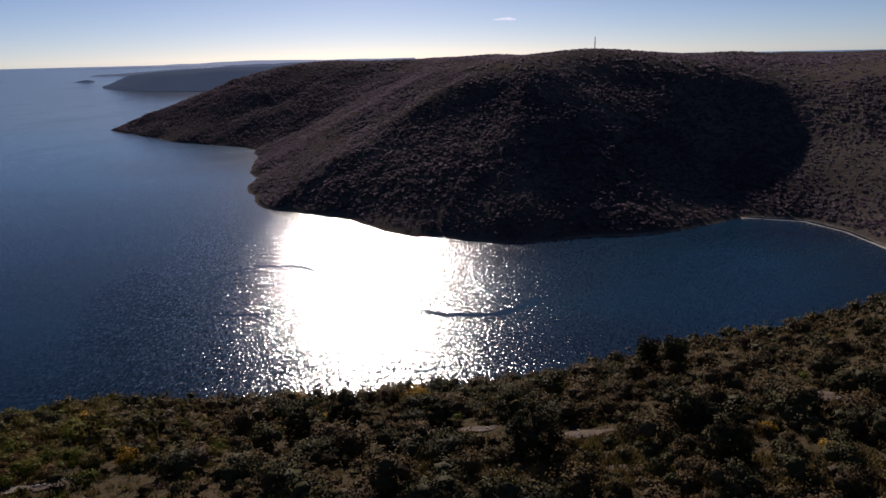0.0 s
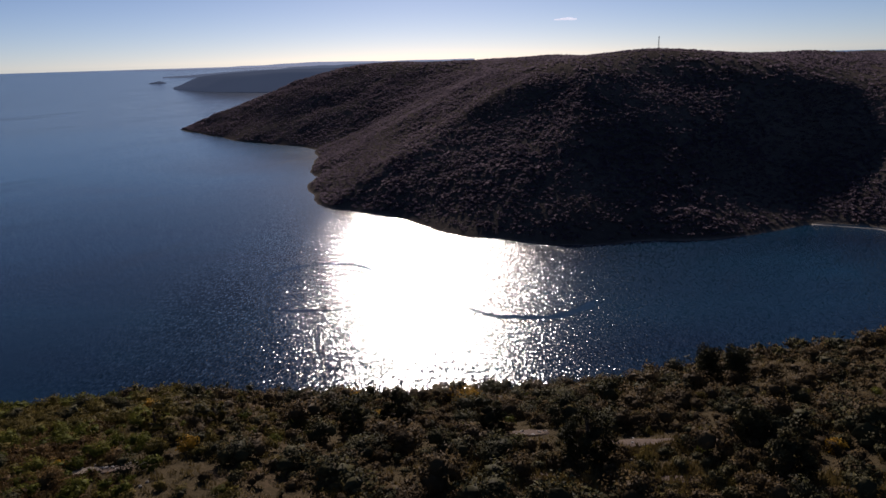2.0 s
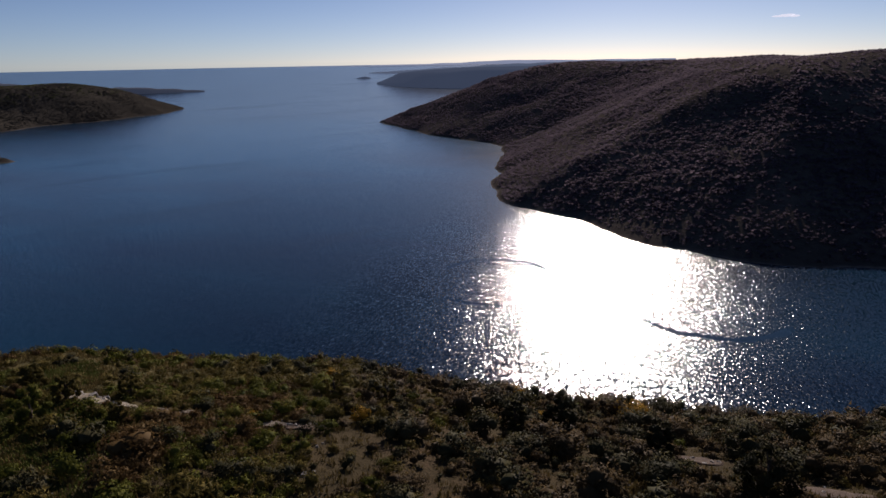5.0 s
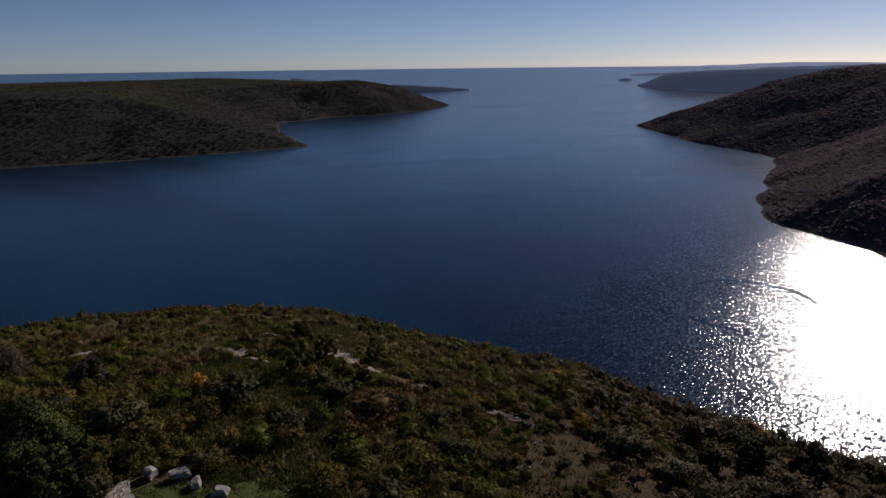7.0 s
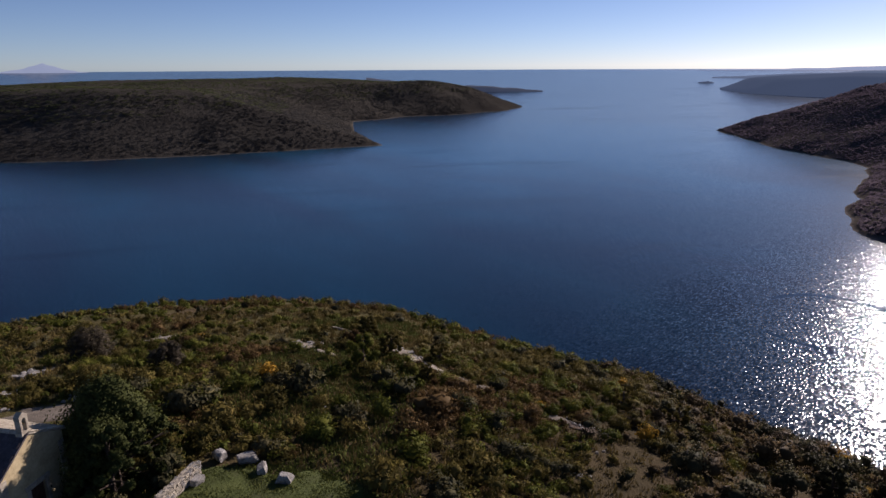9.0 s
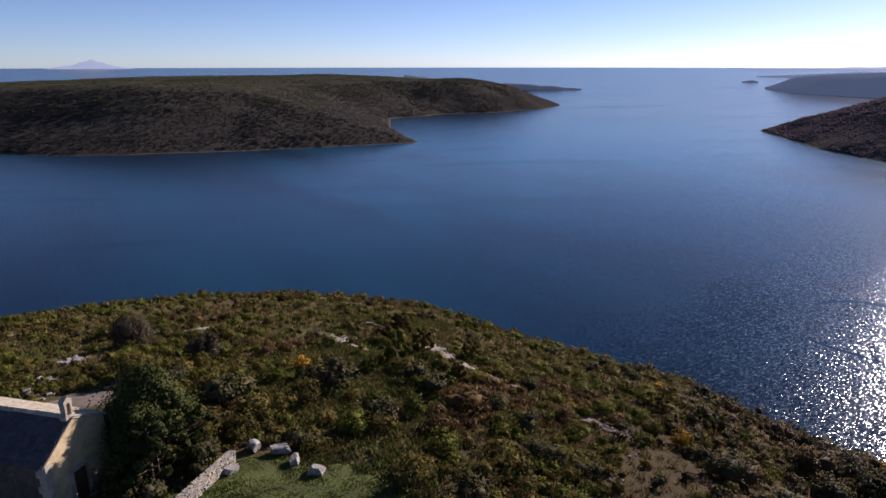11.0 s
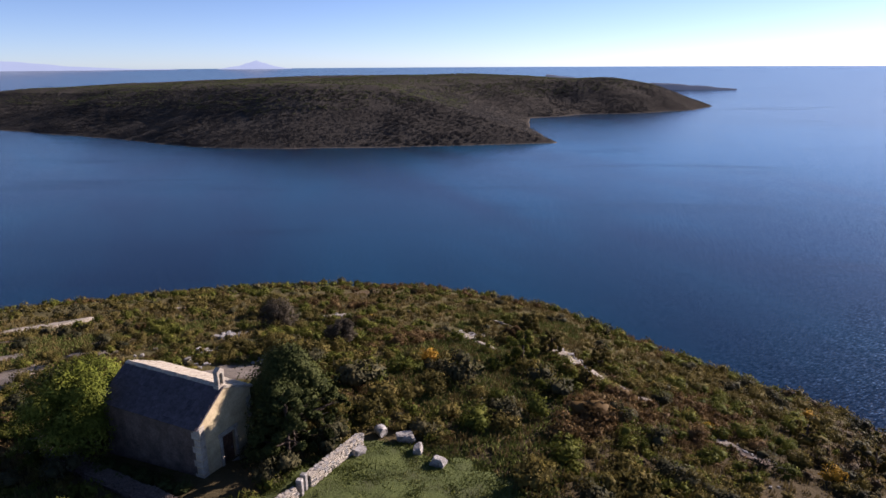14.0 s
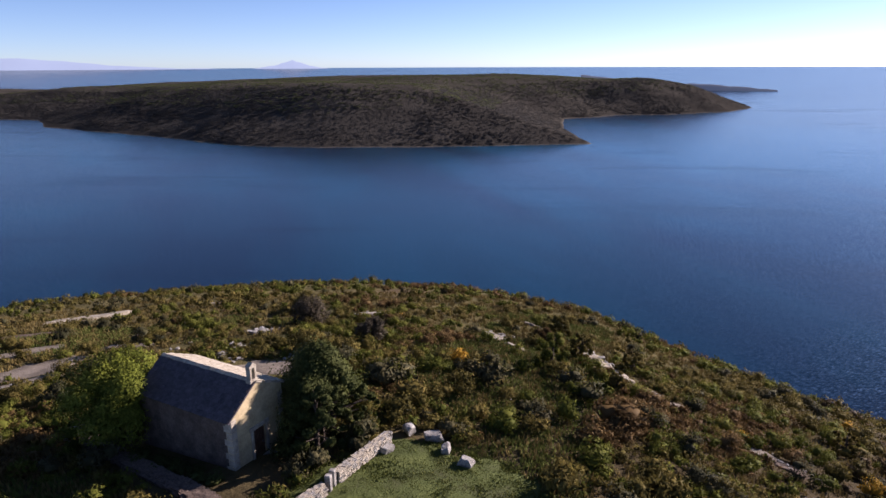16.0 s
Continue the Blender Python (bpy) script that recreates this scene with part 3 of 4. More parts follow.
def forest(name, material, count, x0, x1, y0, y1, height, size, label, keep, seed, flat=0.9, round_crowns=0.28):
    rng = np.random.RandomState(seed)
    x, y = rng.uniform(x0, x1, count * 9), rng.uniform(y0, y1, count * 9)
    z = height(x, y)
    ok = (z > 1.6) & keep(x, y) & (noise2(x, y, 30, seed) + rng.uniform(-0.4, 1.2, len(x)) > -0.35)
    x, y, z = x[ok][:count], y[ok][:count], z[ok][:count]
    s = size * rng.uniform(0.7, 1.25, len(x)) * (0.85 + 0.3 * noise2(x, y, 60, seed + 1))
    scales = np.stack([s, s * rng.uniform(0.8, 1.2, len(x)), s * flat * rng.uniform(0.85, 1.15, len(x))], 1)
    variants = [crown_tuft(seed + k, 10) for k in range(6)]
    turns = rng.uniform(0, 6.28, len(x))
    v, f, n = spread_plants(variants, np.stack([x, y, z + s * 0.2], 1), scales, turns)
    # the canopy's lie: the slope of the land under it, with the crowns' own roundness
    slope = unit_rows(np.stack([height(x - 8, y) - height(x + 8, y), height(x, y - 8) - height(x, y + 8), np.full(len(x), 16.0)], 1))
    each = np.concatenate([np.repeat(slope[k::len(variants)], len(variants[k][0]), 0) for k in range(len(variants))])
    return tagged(new(name, mesh_arrays(name, v, f, material, True, unit_rows(each + n * round_crowns))), label, "woodland", kind="stuff")


def toward(az0, az1, r0, r1):
    def test(x, y):
        az, r = np.degrees(np.arctan2(-x, y)), np.hypot(x, y)
        return (az > az0) & (az < az1) & (r > r0) & (r < r1)
    return test


def near_shore(outline, test, reach, inner=-10):
    return lambda x, y: test(x, y) & (shore_distance(x, y, outline) < reach) & (shore_distance(x, y, outline) > inner)


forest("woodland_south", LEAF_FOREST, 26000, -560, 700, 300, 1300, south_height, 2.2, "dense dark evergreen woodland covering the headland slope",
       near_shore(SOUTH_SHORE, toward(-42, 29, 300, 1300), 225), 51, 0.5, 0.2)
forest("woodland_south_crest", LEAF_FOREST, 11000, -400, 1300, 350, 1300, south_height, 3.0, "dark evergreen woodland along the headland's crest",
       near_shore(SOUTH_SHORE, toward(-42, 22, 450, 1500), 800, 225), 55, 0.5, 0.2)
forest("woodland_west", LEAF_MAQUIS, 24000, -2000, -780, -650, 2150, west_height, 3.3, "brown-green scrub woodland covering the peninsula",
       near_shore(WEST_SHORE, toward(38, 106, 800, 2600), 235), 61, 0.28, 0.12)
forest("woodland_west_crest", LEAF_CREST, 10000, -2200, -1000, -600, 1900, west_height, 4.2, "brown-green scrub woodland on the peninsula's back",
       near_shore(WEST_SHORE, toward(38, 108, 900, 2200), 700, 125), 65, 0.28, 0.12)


# ---- the chapel ----
CHAPEL_AT, CHAPEL_TURN = (-36.44, 2.80, 88.05), radians(39.3)
HALF, LONG, EAVE, TOP = 2.15, 8.0, 4.18, 5.70      # half width, length, eaves and ridge above the base
EAVES = {-1: 4.18, 1: 4.7}                          # the roof is flatter on the sunny side
CHAPEL = Matrix.Translation(CHAPEL_AT) @ Matrix.Rotation(CHAPEL_TURN, 4, "Z")


def gable(x, thick, low, doorway):
    """A gable wall whose outer face stands at local x."""
    m = Matrix(((0, -1, 0, x), (1, 0, 0, 0), (0, 0, 1, 0), (0, 0, 0, 1)))
    line = [(-HALF, low), (HALF, low), (HALF, EAVES[1]), (0, TOP), (-HALF, EAVE)]
    if doorway:
        line = [(-HALF, low), (-0.52, low), (-0.52, 2.75), (0.52, 2.75), (0.52, low), (HALF, low), (HALF, EAVES[1]), (0, TOP), (-HALF, EAVE)]
    return prism(bmesh.new(), line, thick, m)


def build_chapel():
    chapel = tagged(new("chapel"), "small old stone chapel with a stone-slab roof and bell gable", "chapel")
    chapel.matrix_world = CHAPEL
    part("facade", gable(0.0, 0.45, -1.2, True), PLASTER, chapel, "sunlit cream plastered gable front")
    part("rear_wall", gable(-LONG + 0.45, 0.45, -1.2, False), SHADED_STONE, chapel)
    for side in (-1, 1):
        part("side_wall", box(bmesh.new(), (-LONG / 2, side * (HALF - 0.225), (EAVES[side] - 1.2) / 2), (LONG - 0.904, 0.45, EAVES[side] + 1.2)), SHADED_STONE, chapel, "grey stone side wall, shade put into its colour")
        for z, k in ((0.3, 0), (0.75, 1), (1.2, 0), (1.65, 1), (2.1, 0), (2.55, 1), (3.0, 0), (3.45, 1), (3.85, 0)):
            part("quoin", box(bmesh.new(), (-0.2 - 0.1 * k, side * (HALF - 0.2), z + 0.15), (0.46 + 0.2 * k, 0.42, 0.42), 0.02), CUT_STONE, chapel)
    # door in its stone frame
    for side in (-1, 1):
        part("door_jamb", box(bmesh.new(), (0.0, side * 0.62, 1.6), (0.16, 0.2, 2.3), 0.015), CUT_STONE, chapel)
    part("lintel", box(bmesh.new(), (0.0, 0, 2.87), (0.18, 1.6, 0.26), 0.02), CUT_STONE, chapel)
    door = part("door", box(bmesh.new(), (-0.2, 0, 1.55), (0.07, 1.03, 2.38), 0.01), DOORWOOD, chapel, "dark brown wooden plank door")
    for k in range(5):
        part("plank", box(bmesh.new(), (-0.155, -0.41 + 0.205 * k, 1.55), (0.025, 0.185, 2.34), 0.005), DOORWOOD, door)
    part("handle", box(bmesh.new(), (-0.12, 0.32, 1.55), (0.05, 0.03, 0.16), 0.008), IRON, door, "black iron handle")
    part("step", box(bmesh.new(), (0.4, 0, 0.72), (0.7, 1.5, 0.18), 0.03), LIMESTONE, chapel)
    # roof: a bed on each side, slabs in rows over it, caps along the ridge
    slabs = {SHADED_SLAB: [], SUNLIT_SLAB: []}
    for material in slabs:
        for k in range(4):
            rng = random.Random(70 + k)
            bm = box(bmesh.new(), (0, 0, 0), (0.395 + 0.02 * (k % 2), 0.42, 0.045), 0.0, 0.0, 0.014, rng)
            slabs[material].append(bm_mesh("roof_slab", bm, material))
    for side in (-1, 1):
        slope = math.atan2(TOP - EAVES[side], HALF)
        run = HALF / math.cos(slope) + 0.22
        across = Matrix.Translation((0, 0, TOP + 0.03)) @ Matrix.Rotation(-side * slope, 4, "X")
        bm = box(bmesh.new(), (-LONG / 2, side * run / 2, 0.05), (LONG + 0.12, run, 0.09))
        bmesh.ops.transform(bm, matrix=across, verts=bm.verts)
        cover = SUNLIT_SLAB if side > 0 else SHADED_SLAB
        bed = part("roof", bm, cover, chapel, "cream stone-slab roof slope, sunlight put into its colour" if side > 0 else "dark grey stone-slab roof slope, shade put into its colour")
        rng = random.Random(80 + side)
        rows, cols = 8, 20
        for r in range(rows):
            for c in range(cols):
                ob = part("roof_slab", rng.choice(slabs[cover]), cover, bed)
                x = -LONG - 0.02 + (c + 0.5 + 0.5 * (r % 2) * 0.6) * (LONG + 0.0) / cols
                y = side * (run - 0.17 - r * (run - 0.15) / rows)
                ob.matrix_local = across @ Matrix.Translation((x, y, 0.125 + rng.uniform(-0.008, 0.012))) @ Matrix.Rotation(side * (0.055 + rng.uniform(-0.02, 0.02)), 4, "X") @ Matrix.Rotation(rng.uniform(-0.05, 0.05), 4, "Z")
    for c in range(18):
        rng = random.Random(90 + c)
        bm = bmesh.new()
        m = Matrix.Translation((-LONG + 0.02 + c * 0.44, 0, TOP + 0.1)) @ Matrix(((0, 1, 0, 0), (1, 0, 0, 0), (0, 0, 1, 0), (0, 0, 0, 1)))
        h = 0.11 + rng.uniform(-0.015, 0.02)
        prism(bm, [(-0.2, -0.06), (0.2, -0.06), (0.17, 0.02), (0, h), (-0.17, 0.02)], 0.42, m)
        part("ridge_cap", bm, CUT_STONE, chapel)
    # bell gable over the front
    bell = part("bell_gable", box(bmesh.new(), (-0.24, 0, TOP + 0.1), (0.5, 0.95, 0.4), 0.02), CUT_STONE, chapel, "pale stone bell gable with one arched opening")
    for side in (-1, 1):
        part("pillar", box(bmesh.new(), (-0.24, side * 0.285, TOP + 0.72), (0.42, 0.22, 0.84), 0.015), CUT_STONE, bell)
    arch = [(-0.395, 1.14), (-0.42, 1.5), (0, 1.78), (0.42, 1.5), (0.395, 1.14)] + [(0.175 * math.cos(a), 1.14 + 0.175 * math.sin(a)) for a in np.linspace(0, math.pi, 9)]
    part("arch", prism(bmesh.new(), [(x, z + TOP) for x, z in arch], 0.42, Matrix(((0, -1, 0, -0.03), (1, 0, 0, 0), (0, 0, 1, 0), (0, 0, 0, 1)))), CUT_STONE, bell)
    bm = bmesh.new()
    bmesh.ops.create_cone(bm, cap_ends=True, segments=14, radius1=0.14, radius2=0.07, depth=0.24, matrix=Matrix.Translation((-0.24, 0, TOP + 0.92)))
    part("bell", bm, BRONZE, bell, "small dark bronze bell")
    foot = Vector((-0.24, 0, TOP))
    bell.matrix_local = Matrix.Translation(foot) @ Matrix.Diagonal((0.8, 0.66, 0.72, 1)) @ Matrix.Translation(-foot)
    return chapel


build_chapel()


# ---- stones and low walls ----
def stone_mesh(name, seed, squash, material=None, level=2, rough=0.16):
    v, f = ico(level, seed, rough)
    rng = np.random.RandomState(seed)
    for _ in range(13):                      # broken faces
        n = rng.normal(size=3)
        n = np.where(np.abs(n) == np.abs(n).max(), np.sign(n), n * 0.22)     # blocky, as bedded limestone breaks
        n /= np.linalg.norm(n)
        d = v @ n
        v = v - np.maximum(d - rng.uniform(0.45, 0.8), 0)[:, None] * n
    v = v * np.array((1, rng.uniform(0.65, 0.95), squash))
    return mesh_arrays(name, v, f, material or LIMESTONE)


BOULDERS = [stone_mesh("boulder", 100 + k, 0.62 + 0.08 * (k % 3)) for k in range(6)]


def put_boulder(k, x, y, size, sink=0.25, turn=0.0, label="pale limestone boulder lying on the grass", group="boulders by the churchyard wall"):
    ob = new("boulder", BOULDERS[k % len(BOULDERS)])
    z = float(hill_height(x, y))
    ob.matrix_world = Matrix.Translation((x, y, z + size * (0.55 - sink))) @ Matrix.Rotation(turn, 4, "Z") @ Matrix.Diagonal((size * 1.15, size, size * 0.85, 1))
    return tagged(ob, label, "boulder", group)


for k, (x, y, s) in enumerate(((-35.5, 12.1, 0.78), (-34.1, 13.3, 0.82), (-32.3, 13.4, 0.62), (-30.4, 13.9, 0.78), (-33.6, 10.0, 0.68))):
    put_boulder(k, x, y, s, 0.15, 1.3 * k)

WALL_STONES = [bm_mesh("stone", box(bmesh.new(), (0, 0, 0), (2.1, 1.7, 1.5), 0.0, 0.0, 0.3, random.Random(140 + k)), CUT_STONE if k % 3 else LIMESTONE) for k in range(6)]


# path stones darkened: the chapel's cast shade is put into their colour
SHADE_STONES = [bm_mesh("stone", box(bmesh.new(), (0, 0, 0), (2.1, 1.7, 1.4), 0.0, 0.0, 0.3, random.Random(150 + k)), SHADED_STONE) for k in range(4)]


def dry_wall(line, height, thick, label, seed, stone=0.30, stones=WALL_STONES):
    """A low rubble wall along a line: a core, and stones laid in courses on its faces and top."""
    wall = tagged(new("stone_wall"), label, "wall")
    x0, y0 = line[0]
    wall.location = (x0, y0, float(hill_height(x0, y0)))
    rng = random.Random(seed)
    core = bmesh.new()
    for (ax, ay), (bx, by) in zip(line, line[1:]):
        run, turn = math.hypot(bx - ax, by - ay), math.atan2(by - ay, bx - ax)
        steps = max(1, round(run / stone))
        for i in range(steps):
            t = (i + 0.5) / steps
            px, py = ax + (bx - ax) * t, ay + (by - ay) * t
            ground = float(hill_height(px, py))
            box(core, (px - x0, py - y0, ground + height / 2 - 0.25 - wall.location.z), (run / steps + 0.01, thick * 0.72, height + 0.3), 0.0, turn)
            courses = max(2, round(height / 0.2))
            for c in range(courses + 1):
                top = c == courses
                for side in ((-1, 0, 1) if top else (-1, 1)):
                    ob = part("stone", rng.choice(stones), None, wall)
                    off = side * thick * (0.3 if top else 0.4) + rng.uniform(-0.02, 0.02)
                    along = rng.uniform(-0.06, 0.06) + (0.5 * stone if c % 2 else 0)
                    s = stone * 0.5 * rng.uniform(0.85, 1.2)
                    ob.matrix_local = Matrix.Translation((px - x0 + math.cos(turn) * along - math.sin(turn) * off, py - y0 + math.sin(turn) * along + math.cos(turn) * off,
                                                          ground - wall.location.z + (c + 0.35) * height / courses * 0.95)) @ Matrix.Rotation(turn + rng.uniform(-0.25, 0.25), 4, "Z") @ Matrix.Diagonal((s * 1.15, s * 0.95, s * 0.9, 1))
    part("core", core, DIRT, wall)
    return wall


dry_wall(((-34.75, 10.5), (-31.35, 6.35)), 0.72, 0.48, "low sunlit rubble wall of pale limestone beside the lawn", 11, 0.2)
dry_wall(((-30.45, 5.45), (-28.6, 2.6)), 0.68, 0.48, "low rubble wall continuing past the gate gap", 12, 0.2)
# a flat path, laid as a very low wall
dry_wall(((-45.6, -8.6), (-39.6, -5.2), (-34.6, -1.9), (-31.5, -0.1)), 0.16, 1.0, "long flat stone path, the chapel's shade put into its colour", 13, 0.42, SHADE_STONES)
for x, y in ((-31.1, 6.05), (-30.65, 5.72)):
    post = tagged(new("gate_post", box(bmesh.new(), (0, 0, 0.45), (0.34, 0.3, 1.3), 0.03) and bm_mesh("gate_post", box(bmesh.new(), (0, 0, 0.45), (0.34, 0.3, 1.3), 0.03), LIMESTONE)),
                  "short squared limestone gate post at the wall's gap", "gate post", "gate posts")
    post.matrix_world = Matrix.Translation((x, y, float(hill_height(x, y)))) @ Matrix.Rotation(0.9, 4, "Z")


# ---- clearings, tracks and bare rock laid over the hill ----
PATCHES = []
PALE_GRAVEL = surface_material("pale_gravel", (0.1353, 0.1097, 0.0779), (0.2435, 0.2062, 0.1517), (0.3608, 0.3159, 0.2460), 0.8, 5, 0.95, 0.06)


def patch(name, x, y, rx, ry, turn, material, label, category, lift=0.06):
    """An irregular bare patch that follows the slope, thick enough to have an edge."""
    seed = len(PATCHES)
    PATCHES.append((x, y, rx, ry, turn, category))
    rings, n = 7, 36
    c, s = math.cos(turn), math.sin(turn)
    pts = [(0.0, 0.0)]
    for k in range(1, rings + 1):
        for i in range(n):
            a = i / n * 2 * math.pi
            wob = 1 + 0.28 * float(noise2(math.cos(a) * 2 + seed * 7, math.sin(a) * 2, 0.8, 5)) + 0.14 * float(noise2(math.cos(a) * 6, math.sin(a) * 6 + seed * 5, 0.8, 6))
            pts.append((k / rings * wob * rx * math.cos(a), k / rings * wob * ry * math.sin(a)))
    p = np.array(pts)
    X, Y = x + p[:, 0] * c - p[:, 1] * s, y + p[:, 0] * s + p[:, 1] * c
    edge = np.concatenate([[0], np.repeat(np.arange(1, rings + 1), n)]) == rings
    Z = np.asarray(hill_height(X, Y)) + np.where(edge, -0.12, lift + 0.05 * noise2(X, Y, 0.9, 9))
    f = [(0, 1 + i, 1 + (i + 1) % n) for i in range(n)]
    for k in range(rings - 1):
        for i in range(n):
            a, b, cc, d = 1 + k * n + i, 1 + k * n + (i + 1) % n, 1 + (k + 1) * n + (i + 1) % n, 1 + (k + 1) * n + i
            f += [(a, d, cc), (a, cc, b)]
    return tagged(new(name, mesh_arrays(name, np.stack([X, Y, Z], 1), f, material, True)), label, category, kind="structure")


patch("lawn", -28.0, 9.9, 7.0, 6.4, 0.75, LAWN, "mown green lawn with worn spots inside the wall", "lawn", 0.09)
patch("ground_gravel", -89.2, -12.4, 5.4, 1.9, 2.1, PALE_GRAVEL, "pale gravel pull-in beside the scrub", "gravel", 0.3)
for x, y, rx, ry, turn in ((-58.4, -14.0, 3.2, 2.0, 1.9), (-63.0, -13.8, 4.6, 2.4, 1.9), (-66.4, -6.6, 2.8, 0.9, 1.2), (-69.5, -16.0, 3.6, 1.4, 1.9)):
    patch("track", x, y, rx, ry, turn, GRAVEL, "pale dusty gravel track through the scrub", "track", 0.1)
for x, y, rx, ry, turn in ((-76.8, -17.6, 5.0, 1.0, 1.8), (-72.0, -4.5, 3.0, 1.0, 1.9)):
    patch("track", x, y, rx, ry, turn, DIRT, "bare earth track through the scrub", "track", 0.1)
patch("clearing", -52.4, 5.0, 3.4, 2.4, 1.15, GRAVEL, "pale stony clearing behind the chapel", "clearing")
for x, y, rx, ry, turn in ((-48.3, 35.6, 1.4, 1.1, 0.5), (-45.7, 35.2, 1.2, 0.9, 0.1), (-42.7, 35.1, 1.5, 0.6, 0.0),
                           (-60.8, 36.4, 2.1, 0.4, 0.25), (-70.2, 19.0, 2.0, 0.6, 1.5), (-56.0, 28.8, 1.9, 0.8, 0.1), (-51.6, 29.0, 1.7, 0.4, 0.1), (-91.4, 2.6, 2.2, 0.8, 1.0)):
    patch("scree", x, y, rx, ry, turn, PALE_GRAVEL, "strip of pale broken stone among the shrubs", "scree", 0.12)
for x, y, rx, ry, turn in ((-39.3, 35.5, 1.0, 0.4, 0.1), (-36.4, 36.0, 1.0, 0.5, 0.1), (-28.6, 36.3, 1.3, 0.6, 0.4)):
    patch("scree", x, y, rx, ry, turn, GRAVEL, "patch of greyish broken stone among the shrubs", "scree", 0.12)
for x, y, rx, ry, turn in ((10.0, 41.7, 2.8, 1.1, -0.25), (2.3, 44.6, 2.0, 0.9, 0.2), (28.8, 44.2, 2.0, 1.2, -0.5), (-5.3, 44.7, 1.0, 0.5, 0.0), (-26.6, 36.6, 1.4, 0.7, 0.1)):
    patch("clearing", x, y, rx, ry, turn, DIRT, "bare stony clearing on the slope", "clearing", 0.1)
for x, y, rx, ry, turn in ((4.0, 35.9, 4.4, 0.45, -0.12), (11.0, 34.5, 4.4, 0.5, -0.28), (18.0, 32.8, 4.4, 0.6, -0.25), (24.6, 31.0, 4.4, 0.8, -0.28), (31.4, 28.6, 4.6, 0.9, -0.38)):
    patch("track", x, y, rx, ry, turn, DIRT, "earth and stone track across the slope", "track", 0.1)

rock_rng = random.Random(21)
OUTCROPS = []
for cx, cy, count, wide, size in ((-65.6, 6.0, 9, 1.2, 0.8), (-60.0, 4.0, 6, 1.0, 0.6), (-57.0, 1.6, 3, 0.8, 0.55), (-55.6, 2.9, 3, 0.7, 0.5), (-54.3, 8.2, 6, 1.2, 0.65), (-66.0, 7.5, 4, 0.8, 0.4),
                                 (-56.0, 28.9, 10, 1.5, 0.4), (-48.4, 35.9, 7, 0.9, 0.55), (-45.6, 35.4, 5, 0.9, 0.4), (-42.5, 35.2, 6, 1.5, 0.3), (-38.3, 35.8, 5, 1.4, 0.25), (-70.1, 19.0, 6, 1.4, 0.4),
                                 (-28.6, 36.4, 5, 1.0, 0.3), (28.8, 44.3, 6, 1.4, 0.35), (10.2, 41.8, 5, 2.0, 0.28), (-26.4, 36.7, 4, 0.9, 0.3), (-44.5, -8.6, 5, 0.9, 0.25), (-21.0, 29.3, 2, 0.7, 0.4), (2.4, 44.6, 4, 1.2, 0.3),
                                 (-63.0, -2.0, 4, 1.8, 0.35), (-36.0, 22.0, 3, 2.0, 0.25), (-24.0, 33.0, 3, 2.0, 0.25), (18.0, 33.0, 5, 4.0, 0.2), (8.0, 35.5, 5, 4.0, 0.2), (-60.0, -16.5, 4, 2.0, 0.3)):
    OUTCROPS.append((cx, cy, wide if size > 0.3 else 0.3))
    for _ in range(count * 3 // 2):
        put_boulder(rock_rng.randrange(6), cx + rock_rng.gauss(0, wide * 0.6), cy + rock_rng.gauss(0, wide * 0.6), size * rock_rng.uniform(0.3, 0.95), 0.3, rock_rng.uniform(0, 6.28),
                    "weathered grey-white limestone rock in the scrub", "rock outcrops")


# ---- plants ----
def leaf_cloud(seed, count, leaf, lobes, upright=0.0, core=1, core_size=0.66):
    """A plant of radius about 1 that stands on z = 0: lobes of small leaves round a dark core."""
    rng = np.random.RandomState(seed)
    c = np.stack([rng.uniform(-0.55, 0.55, lobes), rng.uniform(-0.55, 0.55, lobes), rng.uniform(0.35, 0.95, lobes)], 1)
    r = rng.uniform(0.32, 0.6, lobes)
    which = rng.randint(0, lobes, count)
    d = rng.normal(size=(count, 3))
    d[:, 2] = np.abs(d[:, 2]) * 0.9 + rng.uniform(-0.5, 0.3, count)
    d /= np.linalg.norm(d, axis=1)[:, None]
    p = c[which] + d * (r[which] * rng.uniform(0.75, 1.12, count))[:, None]
    p[:, 2] = np.maximum(p[:, 2], 0.04)
    face = d + rng.normal(size=(count, 3)) * 0.5            # leaves face outwards, more or less
    along = np.cross(face, rng.normal(size=(count, 3))) + np.array((0, 0, upright))
    along /= np.linalg.norm(along, axis=1)[:, None]
    side = np.cross(along, face)
    side /= np.linalg.norm(side, axis=1)[:, None]
    size = leaf * rng.uniform(0.6, 1.4, count)[:, None]
    tri = np.stack([p - side * size * 0.45, p + side * size * 0.45, p + along * size * (1.1 + 0.5 * upright)], 1).reshape(-1, 3)
    faces = np.arange(count * 3).reshape(-1, 3)
    middle = np.array((0, 0, 0.3))
    out = unit_rows(d * 0.6 + unit_rows(p - middle))
    parts_v, parts_f, parts_n, base = [tri], [faces], [np.repeat(out, 3, 0)], count * 3
    if core:
        for k in range(3 if count > 100 else 1):
            v, f = ico(1, seed * 7 + k, 0.3)
            parts_v.append(v * r[k] * core_size + c[k])
            parts_n.append(unit_rows(parts_v[-1] - middle))
            parts_f.append(f + base)
            base += len(v)
    return np.concatenate(parts_v), np.concatenate(parts_f), np.concatenate(parts_n)


